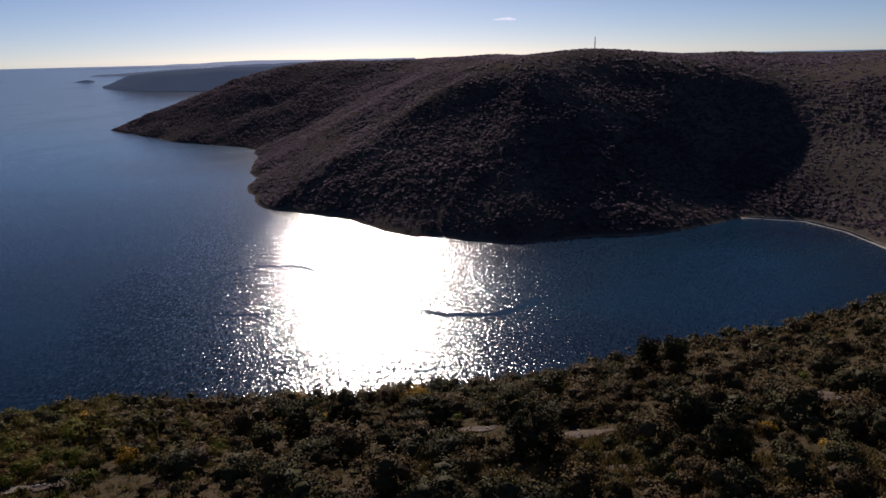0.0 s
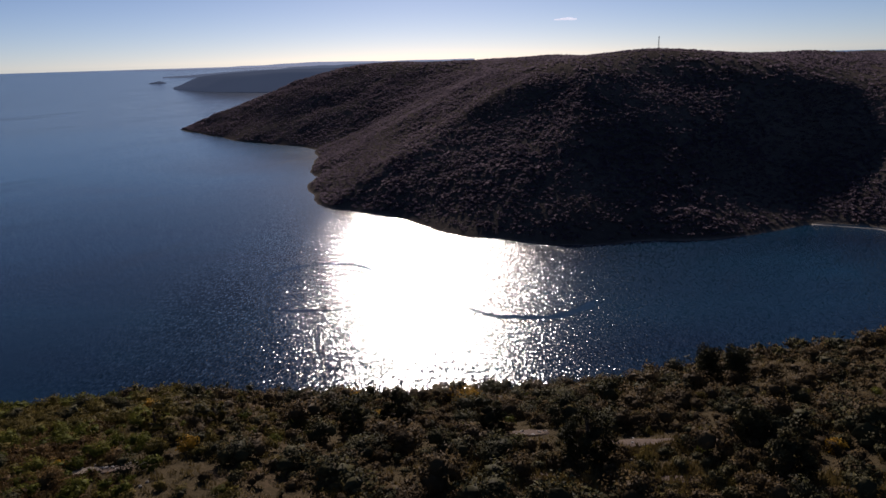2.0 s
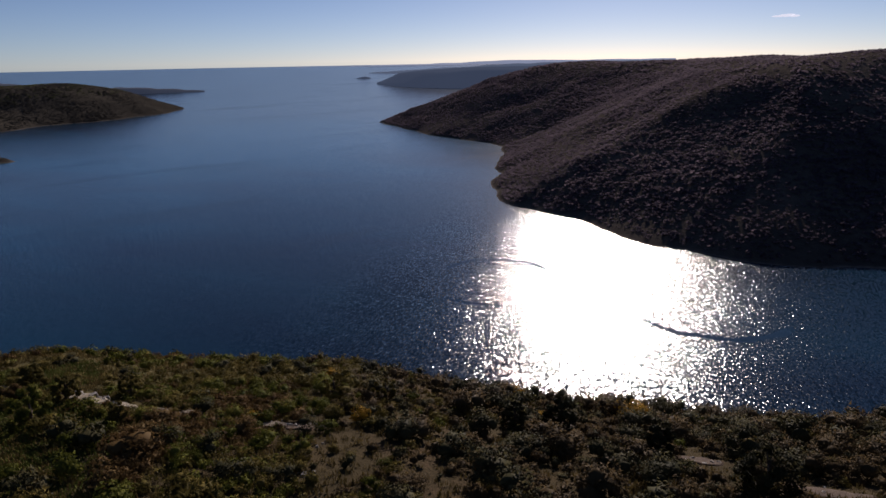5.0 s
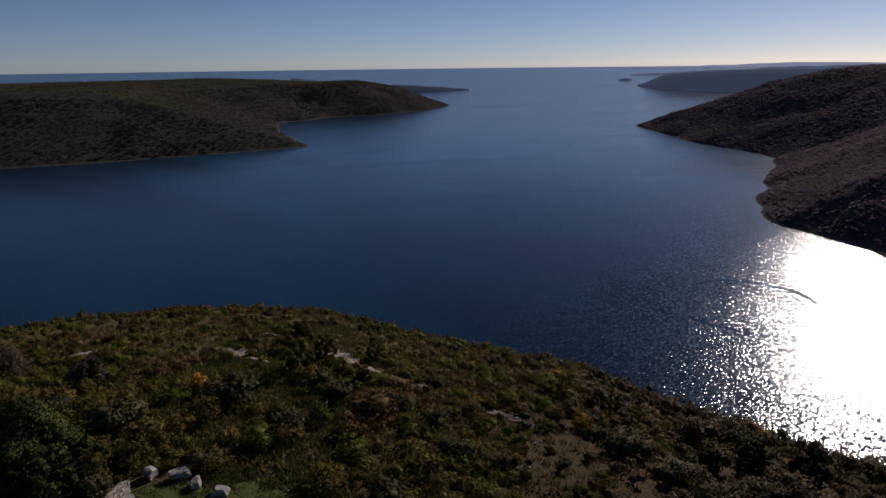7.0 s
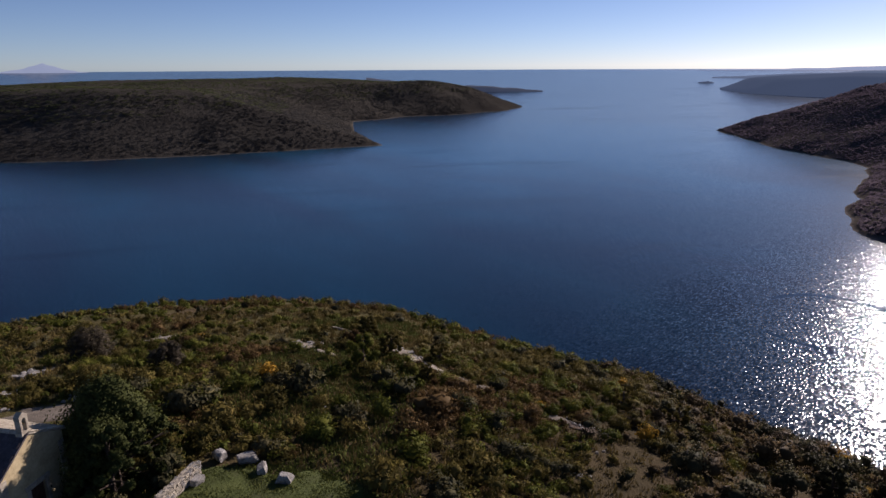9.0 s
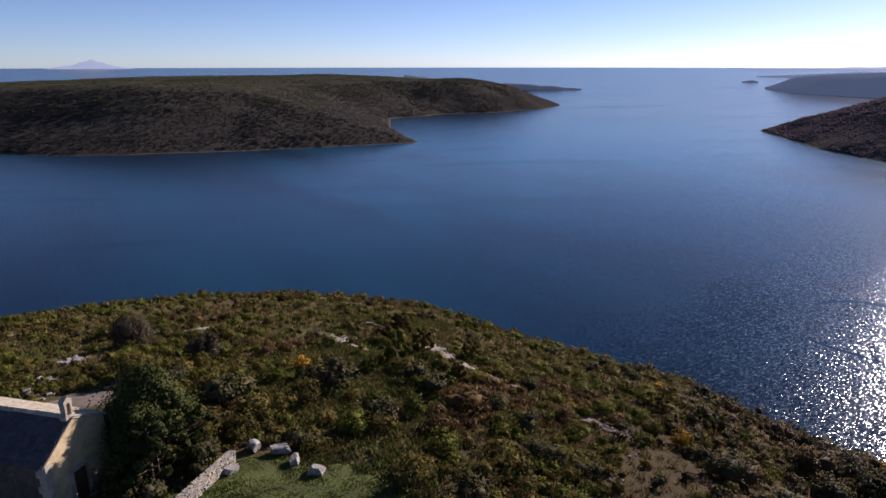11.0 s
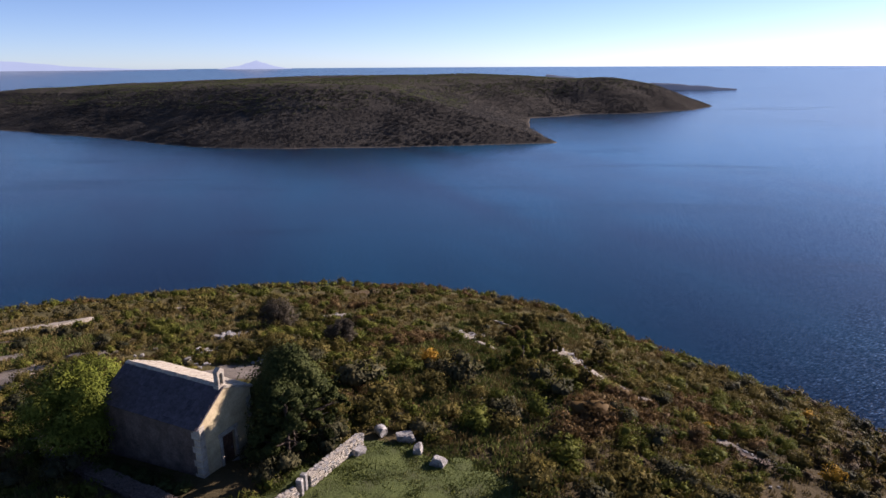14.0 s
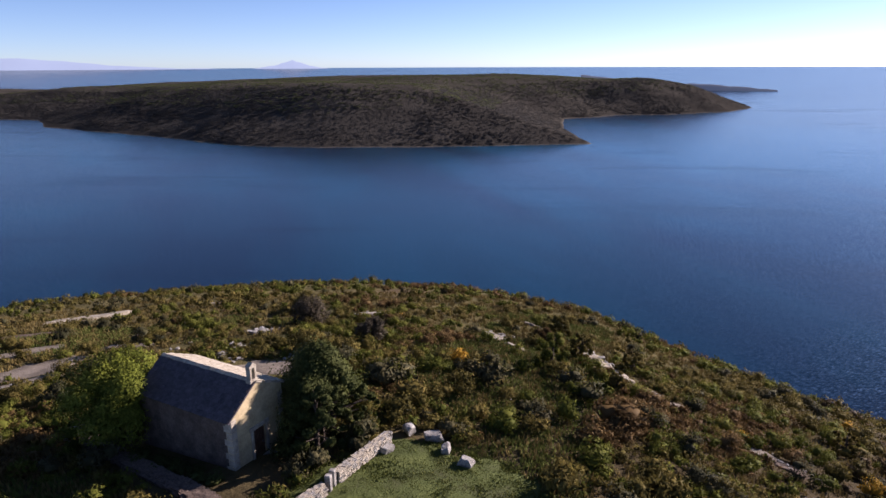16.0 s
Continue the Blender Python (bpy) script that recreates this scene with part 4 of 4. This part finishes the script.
def in_patch(x, y, grow, overgrown=True):
    """Inside a bare patch; tracks are grown over at their edges."""
    hit = np.zeros(np.shape(x), bool)
    for px, py, rx, ry, turn, category in PATCHES:
        worn = category == "track"
        if worn and not overgrown:
            continue
        c, s = math.cos(turn), math.sin(turn)
        u, v = (x - px) * c + (y - py) * s, -(x - px) * s + (y - py) * c
        more = grow - (0.45 if worn else 0.0)
        hit |= (u / np.maximum(rx + more, 0.1)) ** 2 + (v / np.maximum(ry + more, 0.1)) ** 2 < 1
    return hit


def near_line(x, y, a, b, reach):
    dx, dy = b[0] - a[0], b[1] - a[1]
    t = np.clip(((x - a[0]) * dx + (y - a[1]) * dy) / (dx * dx + dy * dy), 0, 1)
    return np.hypot(x - a[0] - t * dx, y - a[1] - t * dy) < reach


def blocked(x, y, size):
    """Where no shrub grows: chapel, walls, lawn, clearings."""
    c, s = math.cos(CHAPEL_TURN), math.sin(CHAPEL_TURN)
    u, v = (x - CHAPEL_AT[0]) * c + (y - CHAPEL_AT[1]) * s, -(x - CHAPEL_AT[0]) * s + (y - CHAPEL_AT[1]) * c
    hit = (u > -LONG - 1.6) & (u < 3.4) & (np.abs(v) < HALF + 2.6)
    hit |= near_line(x, y, (-34.75, 10.5), (-28.6, 2.6), 0.9 + 0.3 * 1.0)
    hit |= near_line(x, y, (-45.6, -8.6), (-31.5, -0.1), 1.3)
    for px, py in ((-35.4, 11.9), (-34.1, 13.1), (-32.2, 13.4), (-30.6, 13.9)):
        hit |= np.hypot(x - px, y - py) < 1.0 + 0.5 * size
    for px, py, wide in OUTCROPS:
        hit |= np.hypot(x - px, y - py) < 0.7 * wide + 0.5 * size
    # taller shrubs left out on the camera's side, so the bare ground stays in view
    away = 1 + 1.5 * size / np.maximum(np.hypot(x, y), 1)
    return hit | in_patch(x, y, 0.35 * size) | in_patch(x * away, y * away, 0.15 * size, False)


SPECIES = (("green", LEAF_GREEN, "leafy green shrub on the hillside"), ("olive", LEAF_OLIVE, "grey-olive shrub on the hillside"),
           ("brown", LEAF_BROWN, "dry rust-brown shrub on the hillside"), ("dark", LEAF_DARK, "dense dark evergreen bush on the hillside"),
           ("yellow", LEAF_YELLOW, "bush in yellow-orange autumn leaf"), ("heath", LEAF_BACKLIT, "dark brownish shrub on the shaded slope"))
rng = np.random.RandomState(5)
N = 27000
az, rad = rng.uniform(-46, 116, N), 24 + 150 * rng.uniform(0, 1, N) ** 0.72
far_limit = 1.16 * np.sqrt(22.0 / np.interp(az, AZ, CURVE))
bx, by = -np.sin(np.radians(az)) * rad, np.cos(np.radians(az)) * rad
sunward = np.clip((36 - az) / 20, 0, 1)            # towards the sun: backlight put into darker, browner kinds; lone bushes grow bigger
size = np.exp(rng.normal(-0.56, 0.42, N)) * (1 + 0.5 * sunward) * (1 + 0.35 * noise2(bx, by, 9, 71))
size = np.clip(size * (1 + 0.18 * np.clip((rad - 70) / 40, 0, 1)), 0.32, 2.6)
size = np.where((az > 44) & (rad > 56), np.minimum(size, 0.95), size)
tone = noise2(bx, by, 11, 72) + 0.6 * noise2(bx, by, 4, 73) + rng.normal(0, 0.28, N)
tone = tone + 0.6 * np.exp(-((az - 70) / 14) ** 2) * np.clip((rad - 45) / 12, 0, 1)        # drier heath towards the hill's brow
kind = np.select([tone < -0.75, tone < 0.05, tone < 0.95], [3, 1, 0], 2)
kind = np.where((size > 1.35) & (rng.uniform(0, 1, N) < 0.6), 3, kind)
kind = np.where((sunward > 0.5) & (kind == 0) & (rng.uniform(0, 1, N) < 0.5), 3, kind)
kind = np.where((kind < 3) & (rng.uniform(0, 1, N) < 0.93 * sunward), 5, kind)
kind = np.where((kind == 3) & (size < 1.3) & (rng.uniform(0, 1, N) < 0.5 * sunward), 5, kind)
lone = rng.uniform(0, 1, N) < 0.022 + 0.085 * sunward
size = np.where(sunward > 0.4, np.minimum(size, 0.75), size)
size = np.where(lone, rng.uniform(0.9, 1.45, N) * (1 + 0.45 * sunward), size)
size = np.where(rad > 60, np.minimum(size, 1.25 + 0.35 * sunward), size)
kind = np.where(lone, np.where(rng.uniform(0, 1, N) < 0.5, 3, np.where(sunward > 0.3, 5, 1)), kind)
kind = np.where(rng.uniform(0, 1, N) < 0.002, 4, kind)
thin = noise2(bx, by, 14, 74) + 0.5 * noise2(bx, by, 5, 75)
open_turf = (az > 52) & (size < 0.9) & (noise2(bx, by, 12, 77) + 0.5 * noise2(bx, by, 5, 78) > 0.16)
keep = ~open_turf & (rad < far_limit) & ~blocked(bx, by, size) & (thin + rng.uniform(-0.5, 0.9, N) > -0.6) & (rng.uniform(0, 1, N) < 0.86 - 0.16 * np.clip((az - 68) / 30, 0, 1) * np.clip((rad - 45) / 15, 0, 1) - 0.25 * np.clip((rad - 75) / 30, 0, 1))
bx, by, rad, size, kind, az = (a[keep] for a in (bx, by, rad, size, kind, az))
bz = hill_height(bx, by)
tall = rng.uniform(0.6, 1.05, len(bx))
turn = rng.uniform(0, 6.28, len(bx))
near_forms = [leaf_cloud(200 + k, 300, 0.12 + 0.02 * (k % 3), 6 + k % 4, 0.3 if k % 2 else 0.8) for k in range(6)]
bush_forms = [leaf_cloud(240 + k, 560, 0.095, 9, 0.1) for k in range(4)]
far_forms = [leaf_cloud(220 + k, 80, 0.2, 5, 0.3 if k % 2 else 0.8) for k in range(5)]

# shrubs by the chapel and lawn, one by one
order = np.argsort(np.hypot(bx + 38, by - 12))
single = order[:290]
rest = np.ones(len(bx), bool)
rest[single] = False
shrub_meshes = [[mesh_arrays("shrub", v, f, sp[1], True, n) for v, f, n in near_forms] for sp in SPECIES]
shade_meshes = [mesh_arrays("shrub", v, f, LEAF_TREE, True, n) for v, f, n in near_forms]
for i in single:
    ob = new("shrub", shrub_meshes[kind[i]][i % 6])
    s = float(size[i])
    ob.matrix_world = Matrix.Translation((bx[i], by[i], bz[i] - 0.05)) @ Matrix.Rotation(turn[i], 4, "Z") @ Matrix.Diagonal((s, s, s * tall[i], 1))
    tagged(ob, SPECIES[kind[i]][2], "shrub", "shrubs round the chapel")
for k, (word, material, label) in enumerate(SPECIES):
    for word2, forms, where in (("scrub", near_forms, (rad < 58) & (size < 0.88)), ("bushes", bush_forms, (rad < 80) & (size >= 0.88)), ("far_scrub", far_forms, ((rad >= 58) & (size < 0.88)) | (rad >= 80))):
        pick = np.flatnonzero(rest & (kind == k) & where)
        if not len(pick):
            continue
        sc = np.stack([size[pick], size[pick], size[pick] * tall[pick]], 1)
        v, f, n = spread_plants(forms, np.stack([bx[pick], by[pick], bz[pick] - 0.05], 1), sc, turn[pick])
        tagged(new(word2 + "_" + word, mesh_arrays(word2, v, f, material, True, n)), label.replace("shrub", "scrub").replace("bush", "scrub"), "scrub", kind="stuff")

# low growth that fills the ground between the shrubs
uaz, urad = rng.uniform(36, 114, 3400), np.sqrt(rng.uniform(25 ** 2, 62 ** 2, 3400))
ux, uy = -np.sin(np.radians(uaz)) * urad, np.cos(np.radians(uaz)) * urad
ok = ~blocked(ux, uy, 0.5 + 0 * ux) & ((uaz < 52) | (noise2(ux, uy, 12, 77) + 0.5 * noise2(ux, uy, 5, 78) < 0.22))
ux, uy = ux[ok], uy[ok]
us = rng.uniform(0.35, 0.62, len(ux))
ukind = np.select([noise2(ux, uy, 11, 72) + 0.6 * noise2(ux, uy, 4, 73) + rng.normal(0, 0.28, len(ux)) > 0.4, rng.uniform(0, 1, len(ux)) < 0.5], [2, 0], 1)
for k, word in ((0, "green"), (1, "olive"), (2, "brown")):
    pick = np.flatnonzero(ukind == k)
    v, f, n = spread_plants(far_forms, np.stack([ux[pick], uy[pick], hill_height(ux[pick], uy[pick]) - 0.1], 1), np.stack([us[pick] * 1.2, us[pick] * 1.2, us[pick]], 1), rng.uniform(0, 6.28, len(pick)))
    tagged(new("undergrowth_" + word, mesh_arrays("undergrowth", v, f, SPECIES[k][1], True, n)), "low " + ("green", "grey-olive", "rust-brown")[k] + " undergrowth between the shrubs", "undergrowth", kind="stuff")

for i, (x, y, s) in enumerate(((-33.2, 5.4, 0.95), (-35.4, 8.6, 1.2), (-32.6, 4.2, 0.8), (-36.0, 9.7, 1.0), (-34.1, 8.3, 0.8), (-33.9, 4.6, 0.7))):
    ob = new("shrub", shrub_meshes[3][i])
    ob.matrix_world = Matrix.Translation((x, y, float(hill_height(x, y)) - 0.05)) @ Matrix.Rotation(i * 1.1, 4, "Z") @ Matrix.Diagonal((s, s, s * 1.15, 1))
    tagged(ob, "dark evergreen shrub between the tree and the wall", "shrub", "shrubs round the chapel")

# dark growth added along the wall to deepen the chapel's cast shade
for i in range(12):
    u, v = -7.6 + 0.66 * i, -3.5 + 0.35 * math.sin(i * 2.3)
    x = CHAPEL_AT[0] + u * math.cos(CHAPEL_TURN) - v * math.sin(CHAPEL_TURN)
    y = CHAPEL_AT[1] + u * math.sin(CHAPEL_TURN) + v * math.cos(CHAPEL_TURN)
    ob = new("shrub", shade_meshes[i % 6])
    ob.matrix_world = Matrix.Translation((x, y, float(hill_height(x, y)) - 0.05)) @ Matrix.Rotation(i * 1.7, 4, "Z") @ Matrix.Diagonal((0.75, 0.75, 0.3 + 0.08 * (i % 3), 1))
    tagged(ob, "low dark shrub added to deepen the chapel wall's shade", "shrub", "shrubs round the chapel")

ob = new("shrub", shrub_meshes[4][1])
ob.matrix_world = Matrix.Translation((-22.8, 40.0, float(hill_height(-22.8, 40.0)))) @ Matrix.Diagonal((0.95, 0.95, 0.9, 1))
tagged(ob, "bush in yellow-orange autumn leaf on the slope", "shrub", "shrubs round the chapel")

# dry grass between the shrubs and on the lawn
DRY_GRASS = leaf_material("dry_grass", (0.0850, 0.0640, 0.0209), (0.1610, 0.1190, 0.0418), (0.2640, 0.1968, 0.0760), 0.3, 0.15, 0.8)
GREEN_GRASS = leaf_material("green_grass", (0.0459, 0.0572, 0.0140), (0.0969, 0.1126, 0.0260), (0.1734, 0.1717, 0.0500), 0.3, 0.15, 0.8)


def tuft(seed, blades, tall_by):
    r = np.random.RandomState(seed)
    a, lean = r.uniform(0, 6.28, blades), r.uniform(0.1, 0.6, blades)
    p = np.stack([r.uniform(-0.5, 0.5, blades), r.uniform(-0.5, 0.5, blades), np.zeros(blades)], 1)
    side = np.stack([-np.sin(a), np.cos(a), 0 * a], 1) * 0.09
    tip = p + np.stack([np.cos(a) * lean, np.sin(a) * lean, np.ones(blades)], 1) * tall_by
    return np.stack([p - side, p + side, tip], 1).reshape(-1, 3), np.arange(blades * 3).reshape(-1, 3)


def grass(name, x, y, scale, material, label, tall_by, seed):
    r = np.random.RandomState(seed)
    sc = scale * r.uniform(0.6, 1.5, len(x))
    v, f = spread([tuft(seed + k, 10, tall_by) for k in range(4)], np.stack([x, y, hill_height(x, y) + 0.02], 1), np.stack([sc] * 3, 1), r.uniform(0, 6.28, len(x)))
    tagged(new(name, mesh_arrays(name, v, f, material, False, np.tile((0.0, 0.0, 1.0), (len(v), 1)))), label, "grass", kind="stuff")


gaz, grad = rng.uniform(-45, 115, 27000), 25 + 75 * rng.uniform(0, 1, 27000) ** 0.8
gx, gy = -np.sin(np.radians(gaz)) * grad, np.cos(np.radians(gaz)) * grad
ok = ~blocked(gx, gy, 0.4 + 0 * gx) & (rng.uniform(0, 1, len(gx)) < np.clip((gaz - 5) / 45, 0.3, 1))
grass("dry_grass", gx[ok], gy[ok], 0.55, DRY_GRASS, "tufts of dry yellowish grass between the shrubs", 0.55, 301)
taz, trad = rng.uniform(52, 114, 20000), np.sqrt(rng.uniform(26 ** 2, 80 ** 2, 20000))
tx, ty = -np.sin(np.radians(taz)) * trad, np.cos(np.radians(taz)) * trad
ok = ~blocked(tx, ty, 0.3 + 0 * tx) & (noise2(tx, ty, 12, 77) + 0.5 * noise2(tx, ty, 5, 78) > 0.12)
grass("turf_grass", tx[ok][:8000], ty[ok][:8000], 0.7, GREEN_GRASS, "rough olive turf in the gaps of the scrub", 0.3, 321)
vx, vy = rng.uniform(-2, 32, 6000), rng.uniform(25, 42, 6000)
ok = ~in_patch(vx, vy, -0.1) & in_patch(vx, vy, 2.2)
grass("verge_grass", vx[ok][:2600], vy[ok][:2600], 0.7, DRY_GRASS, "dry brownish grass along the edges of the track", 0.4, 331)
la, lr = rng.uniform(0, 6.28, 3600), np.sqrt(rng.uniform(0, 1, 3600)) * 1.02
lx, ly = 7.0 * lr * np.cos(la), 6.4 * lr * np.sin(la)
grass("lawn_grass", -28.0 + lx * math.cos(0.75) - ly * math.sin(0.75), 9.9 + lx * math.sin(0.75) + ly * math.cos(0.75), 0.5, GREEN_GRASS, "short green grass blades on the lawn", 0.22, 311)


# ---- trees ----
def limb(bm, a, b, ra, rb, sides=7):
    a, b = Vector(a), Vector(b)
    q = (b - a).to_track_quat("Z", "Y").to_matrix()
    rings = []
    for p, r in ((a, ra), (a.lerp(b, 0.5) + q @ Vector((ra * 0.4, ra * 0.2, 0)), (ra + rb) / 2), (b, rb)):
        rings.append([bm.verts.new(p + q @ Vector((r * math.cos(k * 2 * math.pi / sides), r * math.sin(k * 2 * math.pi / sides), 0))) for k in range(sides)])
    for lo, hi in zip(rings, rings[1:]):
        for k in range(sides):
            bm.faces.new((lo[k], lo[(k + 1) % sides], hi[(k + 1) % sides], hi[k]))
    bm.faces.new(rings[-1])


def tree(x, y, high, crown_low, width, clumps, leaves, leaf, material, label, taper, seed):
    """A tapered trunk, limbs that carry leaf clumps, and a crown of small leaves; taper: how far it narrows upwards."""
    r = np.random.RandomState(seed)
    t = tagged(new("tree"), label, "tree")
    t.location = (x, y, float(hill_height(x, y)) - 0.1)
    centres, radii = [], []
    for k in range(clumps):
        h = crown_low + (high - crown_low) * (k + r.uniform(0, 1)) / clumps
        u = (h - crown_low) / (high - crown_low)
        wide = width * (1 - taper * u) * math.sqrt(max(0.08, 1 - (abs(u - 0.35 * (1 - taper)) * 1.05) ** 2))
        a, d = k * 2.4 + r.uniform(-0.5, 0.5), wide * math.sqrt(r.uniform(0.1, 1))
        px, py = x + math.cos(a) * d - CHAPEL_AT[0], y + math.sin(a) * d - CHAPEL_AT[1]
        u, v = px * math.cos(CHAPEL_TURN) + py * math.sin(CHAPEL_TURN), -px * math.sin(CHAPEL_TURN) + py * math.cos(CHAPEL_TURN)
        if -LONG - 1 < u < 0.7 and abs(v) < HALF + 0.7:          # no branch grows into the chapel
            d *= 0.35
        centres.append((math.cos(a) * d, math.sin(a) * d, h))
        radii.append(width * r.uniform(0.2, 0.36) * (1 - 0.35 * taper * u))
    bm = bmesh.new()
    limb(bm, (0, 0, -0.2), (0.05, 0.05, crown_low + (high - crown_low) * 0.45), 0.22, 0.12, 9)
    limb(bm, (0.05, 0.05, crown_low + (high - crown_low) * 0.45), (0.1, 0, high * 0.93), 0.12, 0.03)
    part("trunk", bm, BARK, t)
    for c in centres[::3]:
        bm = bmesh.new()
        limb(bm, (0.03, 0.03, c[2] * 0.72), (c[0] * 0.9, c[1] * 0.9, c[2]), 0.07, 0.02, 5)
        part("limb", bm, BARK, t)
    c, rr = np.array(centres), np.array(radii)
    which = r.randint(0, clumps, leaves)
    d = r.normal(size=(leaves, 3))
    d /= np.linalg.norm(d, axis=1)[:, None]
    p = c[which] + d * (rr[which] * r.uniform(0.35, 1.1, leaves) ** 0.7)[:, None] * np.array((1, 1, 0.8))
    face = d + r.normal(size=(leaves, 3)) * 0.5
    along = np.cross(face, r.normal(size=(leaves, 3)))
    along /= np.linalg.norm(along, axis=1)[:, None]
    side = np.cross(along, face)
    side /= np.linalg.norm(side, axis=1)[:, None]
    s = leaf * r.uniform(0.6, 1.4, leaves)[:, None]
    v = np.stack([p - side * s * 0.4, p + side * s * 0.4, p + along * s * 1.2], 1).reshape(-1, 3)
    part("crown", mesh_arrays("crown", v, np.arange(leaves * 3).reshape(-1, 3), material, True, np.repeat(unit_rows(d * 0.8 + unit_rows(p - np.array((0, 0, high * 0.4)))), 3, 0)), material, t)
    return t


tree(-37.75, 6.85, 6.0, 0.1, 4.9, 200, 58000, 0.14, LEAF_TREE, "tall dense dark-green evergreen tree beside the chapel front", 0.72, 401)
tree(-42.2, -4.9, 5.1, 1.9, 3.3, 26, 36000, 0.12, LEAF_PINE, "round bright-green pine behind the chapel's flank", 0.12, 402)
tree(-35.3, 6.0, 4.7, 0.1, 2.3, 60, 17000, 0.14, LEAF_TREE, "low dark evergreen tree between the wall and the chapel", 0.45, 418)
for x, y, h, w, m, seed in ((22.4, 57.7, 3.6, 1.5, LEAF_DARK, 403), (20.6, 60.1, 3.8, 1.4, LEAF_DARK, 404), (5.8, 38.2, 3.6, 2.2, LEAF_DARK, 405), (17.0, 34.2, 2.8, 1.5, LEAF_DARK, 406), (-8.9, 50.0, 3.2, 1.7, LEAF_DARK, 407),
                             (-12.0, 46.0, 2.6, 1.4, LEAF_DARK, 408), (-0.5, 44.0, 2.8, 1.5, LEAF_DARK, 409), (-75.4, 12.7, 2.4, 1.6, LEAF_OLIVE, 410), (-68.1, 11.8, 2.8, 1.9, LEAF_DRY, 411), (-56.3, 15.6, 2.4, 1.6, LEAF_DRY, 412),
                             (-45.2, 29.0, 3.2, 2.1, LEAF_GREEN, 413), (-47.9, 34.0, 2.3, 1.4, LEAF_OLIVE, 414), (-39.4, 31.7, 1.6, 1.0, LEAF_OLIVE, 415), (-54.9, 9.2, 2.0, 1.9, LEAF_OLIVE, 416), (17.2, 40.4, 2.6, 1.5, LEAF_DARK, 417),
                             (-44.4, 37.4, 1.9, 1.2, LEAF_OLIVE, 419), (-57.1, 37.6, 2.2, 1.5, LEAF_OLIVE, 420),
                             (-24.1, 46.6, 2.2, 1.6, LEAF_OLIVE, 421), (-28.9, 45.6, 1.9, 1.4, LEAF_OLIVE, 422), (-53.2, 33.0, 1.5, 1.3, LEAF_BROWN, 423)):
    tree(x, y, h, 0.1, w * 0.85, 28, 6500, 0.14, m, "rounded small evergreen tree standing above the scrub", 0.1, seed)


# ---- mast on the far headland ----
def mast(x, y, high):
    base = float(south_height(x, y))
    m = tagged(new("radio_mast"), "slender grey radio mast on the headland's crest", "mast")
    m.location = (x, y, base)
    for k in range(3):
        a = k * 2.1
        bm = bmesh.new()
        limb(bm, (math.cos(a) * 0.9, math.sin(a) * 0.9, -1), (math.cos(a) * 0.3, math.sin(a) * 0.3, high), 0.2, 0.16, 6)
        part("leg", bm, IRON, m)
    for k in range(7):
        z = 1 + k * (high - 2) / 7
        bm = bmesh.new()
        for i in range(3):
            w = 0.9 - 0.6 * z / high
            limb(bm, (math.cos(i * 2.1) * w, math.sin(i * 2.1) * w, z), (math.cos(i * 2.1 + 2.1) * w, math.sin(i * 2.1 + 2.1) * w, z + 1.2), 0.06, 0.06, 4)
        part("brace", bm, IRON, m)
    part("aerial", box(bmesh.new(), (0, 0, high - 1.2), (0.9, 0.9, 1.8), 0.1), IRON, m)
    return m


mast(176, 762, 15)
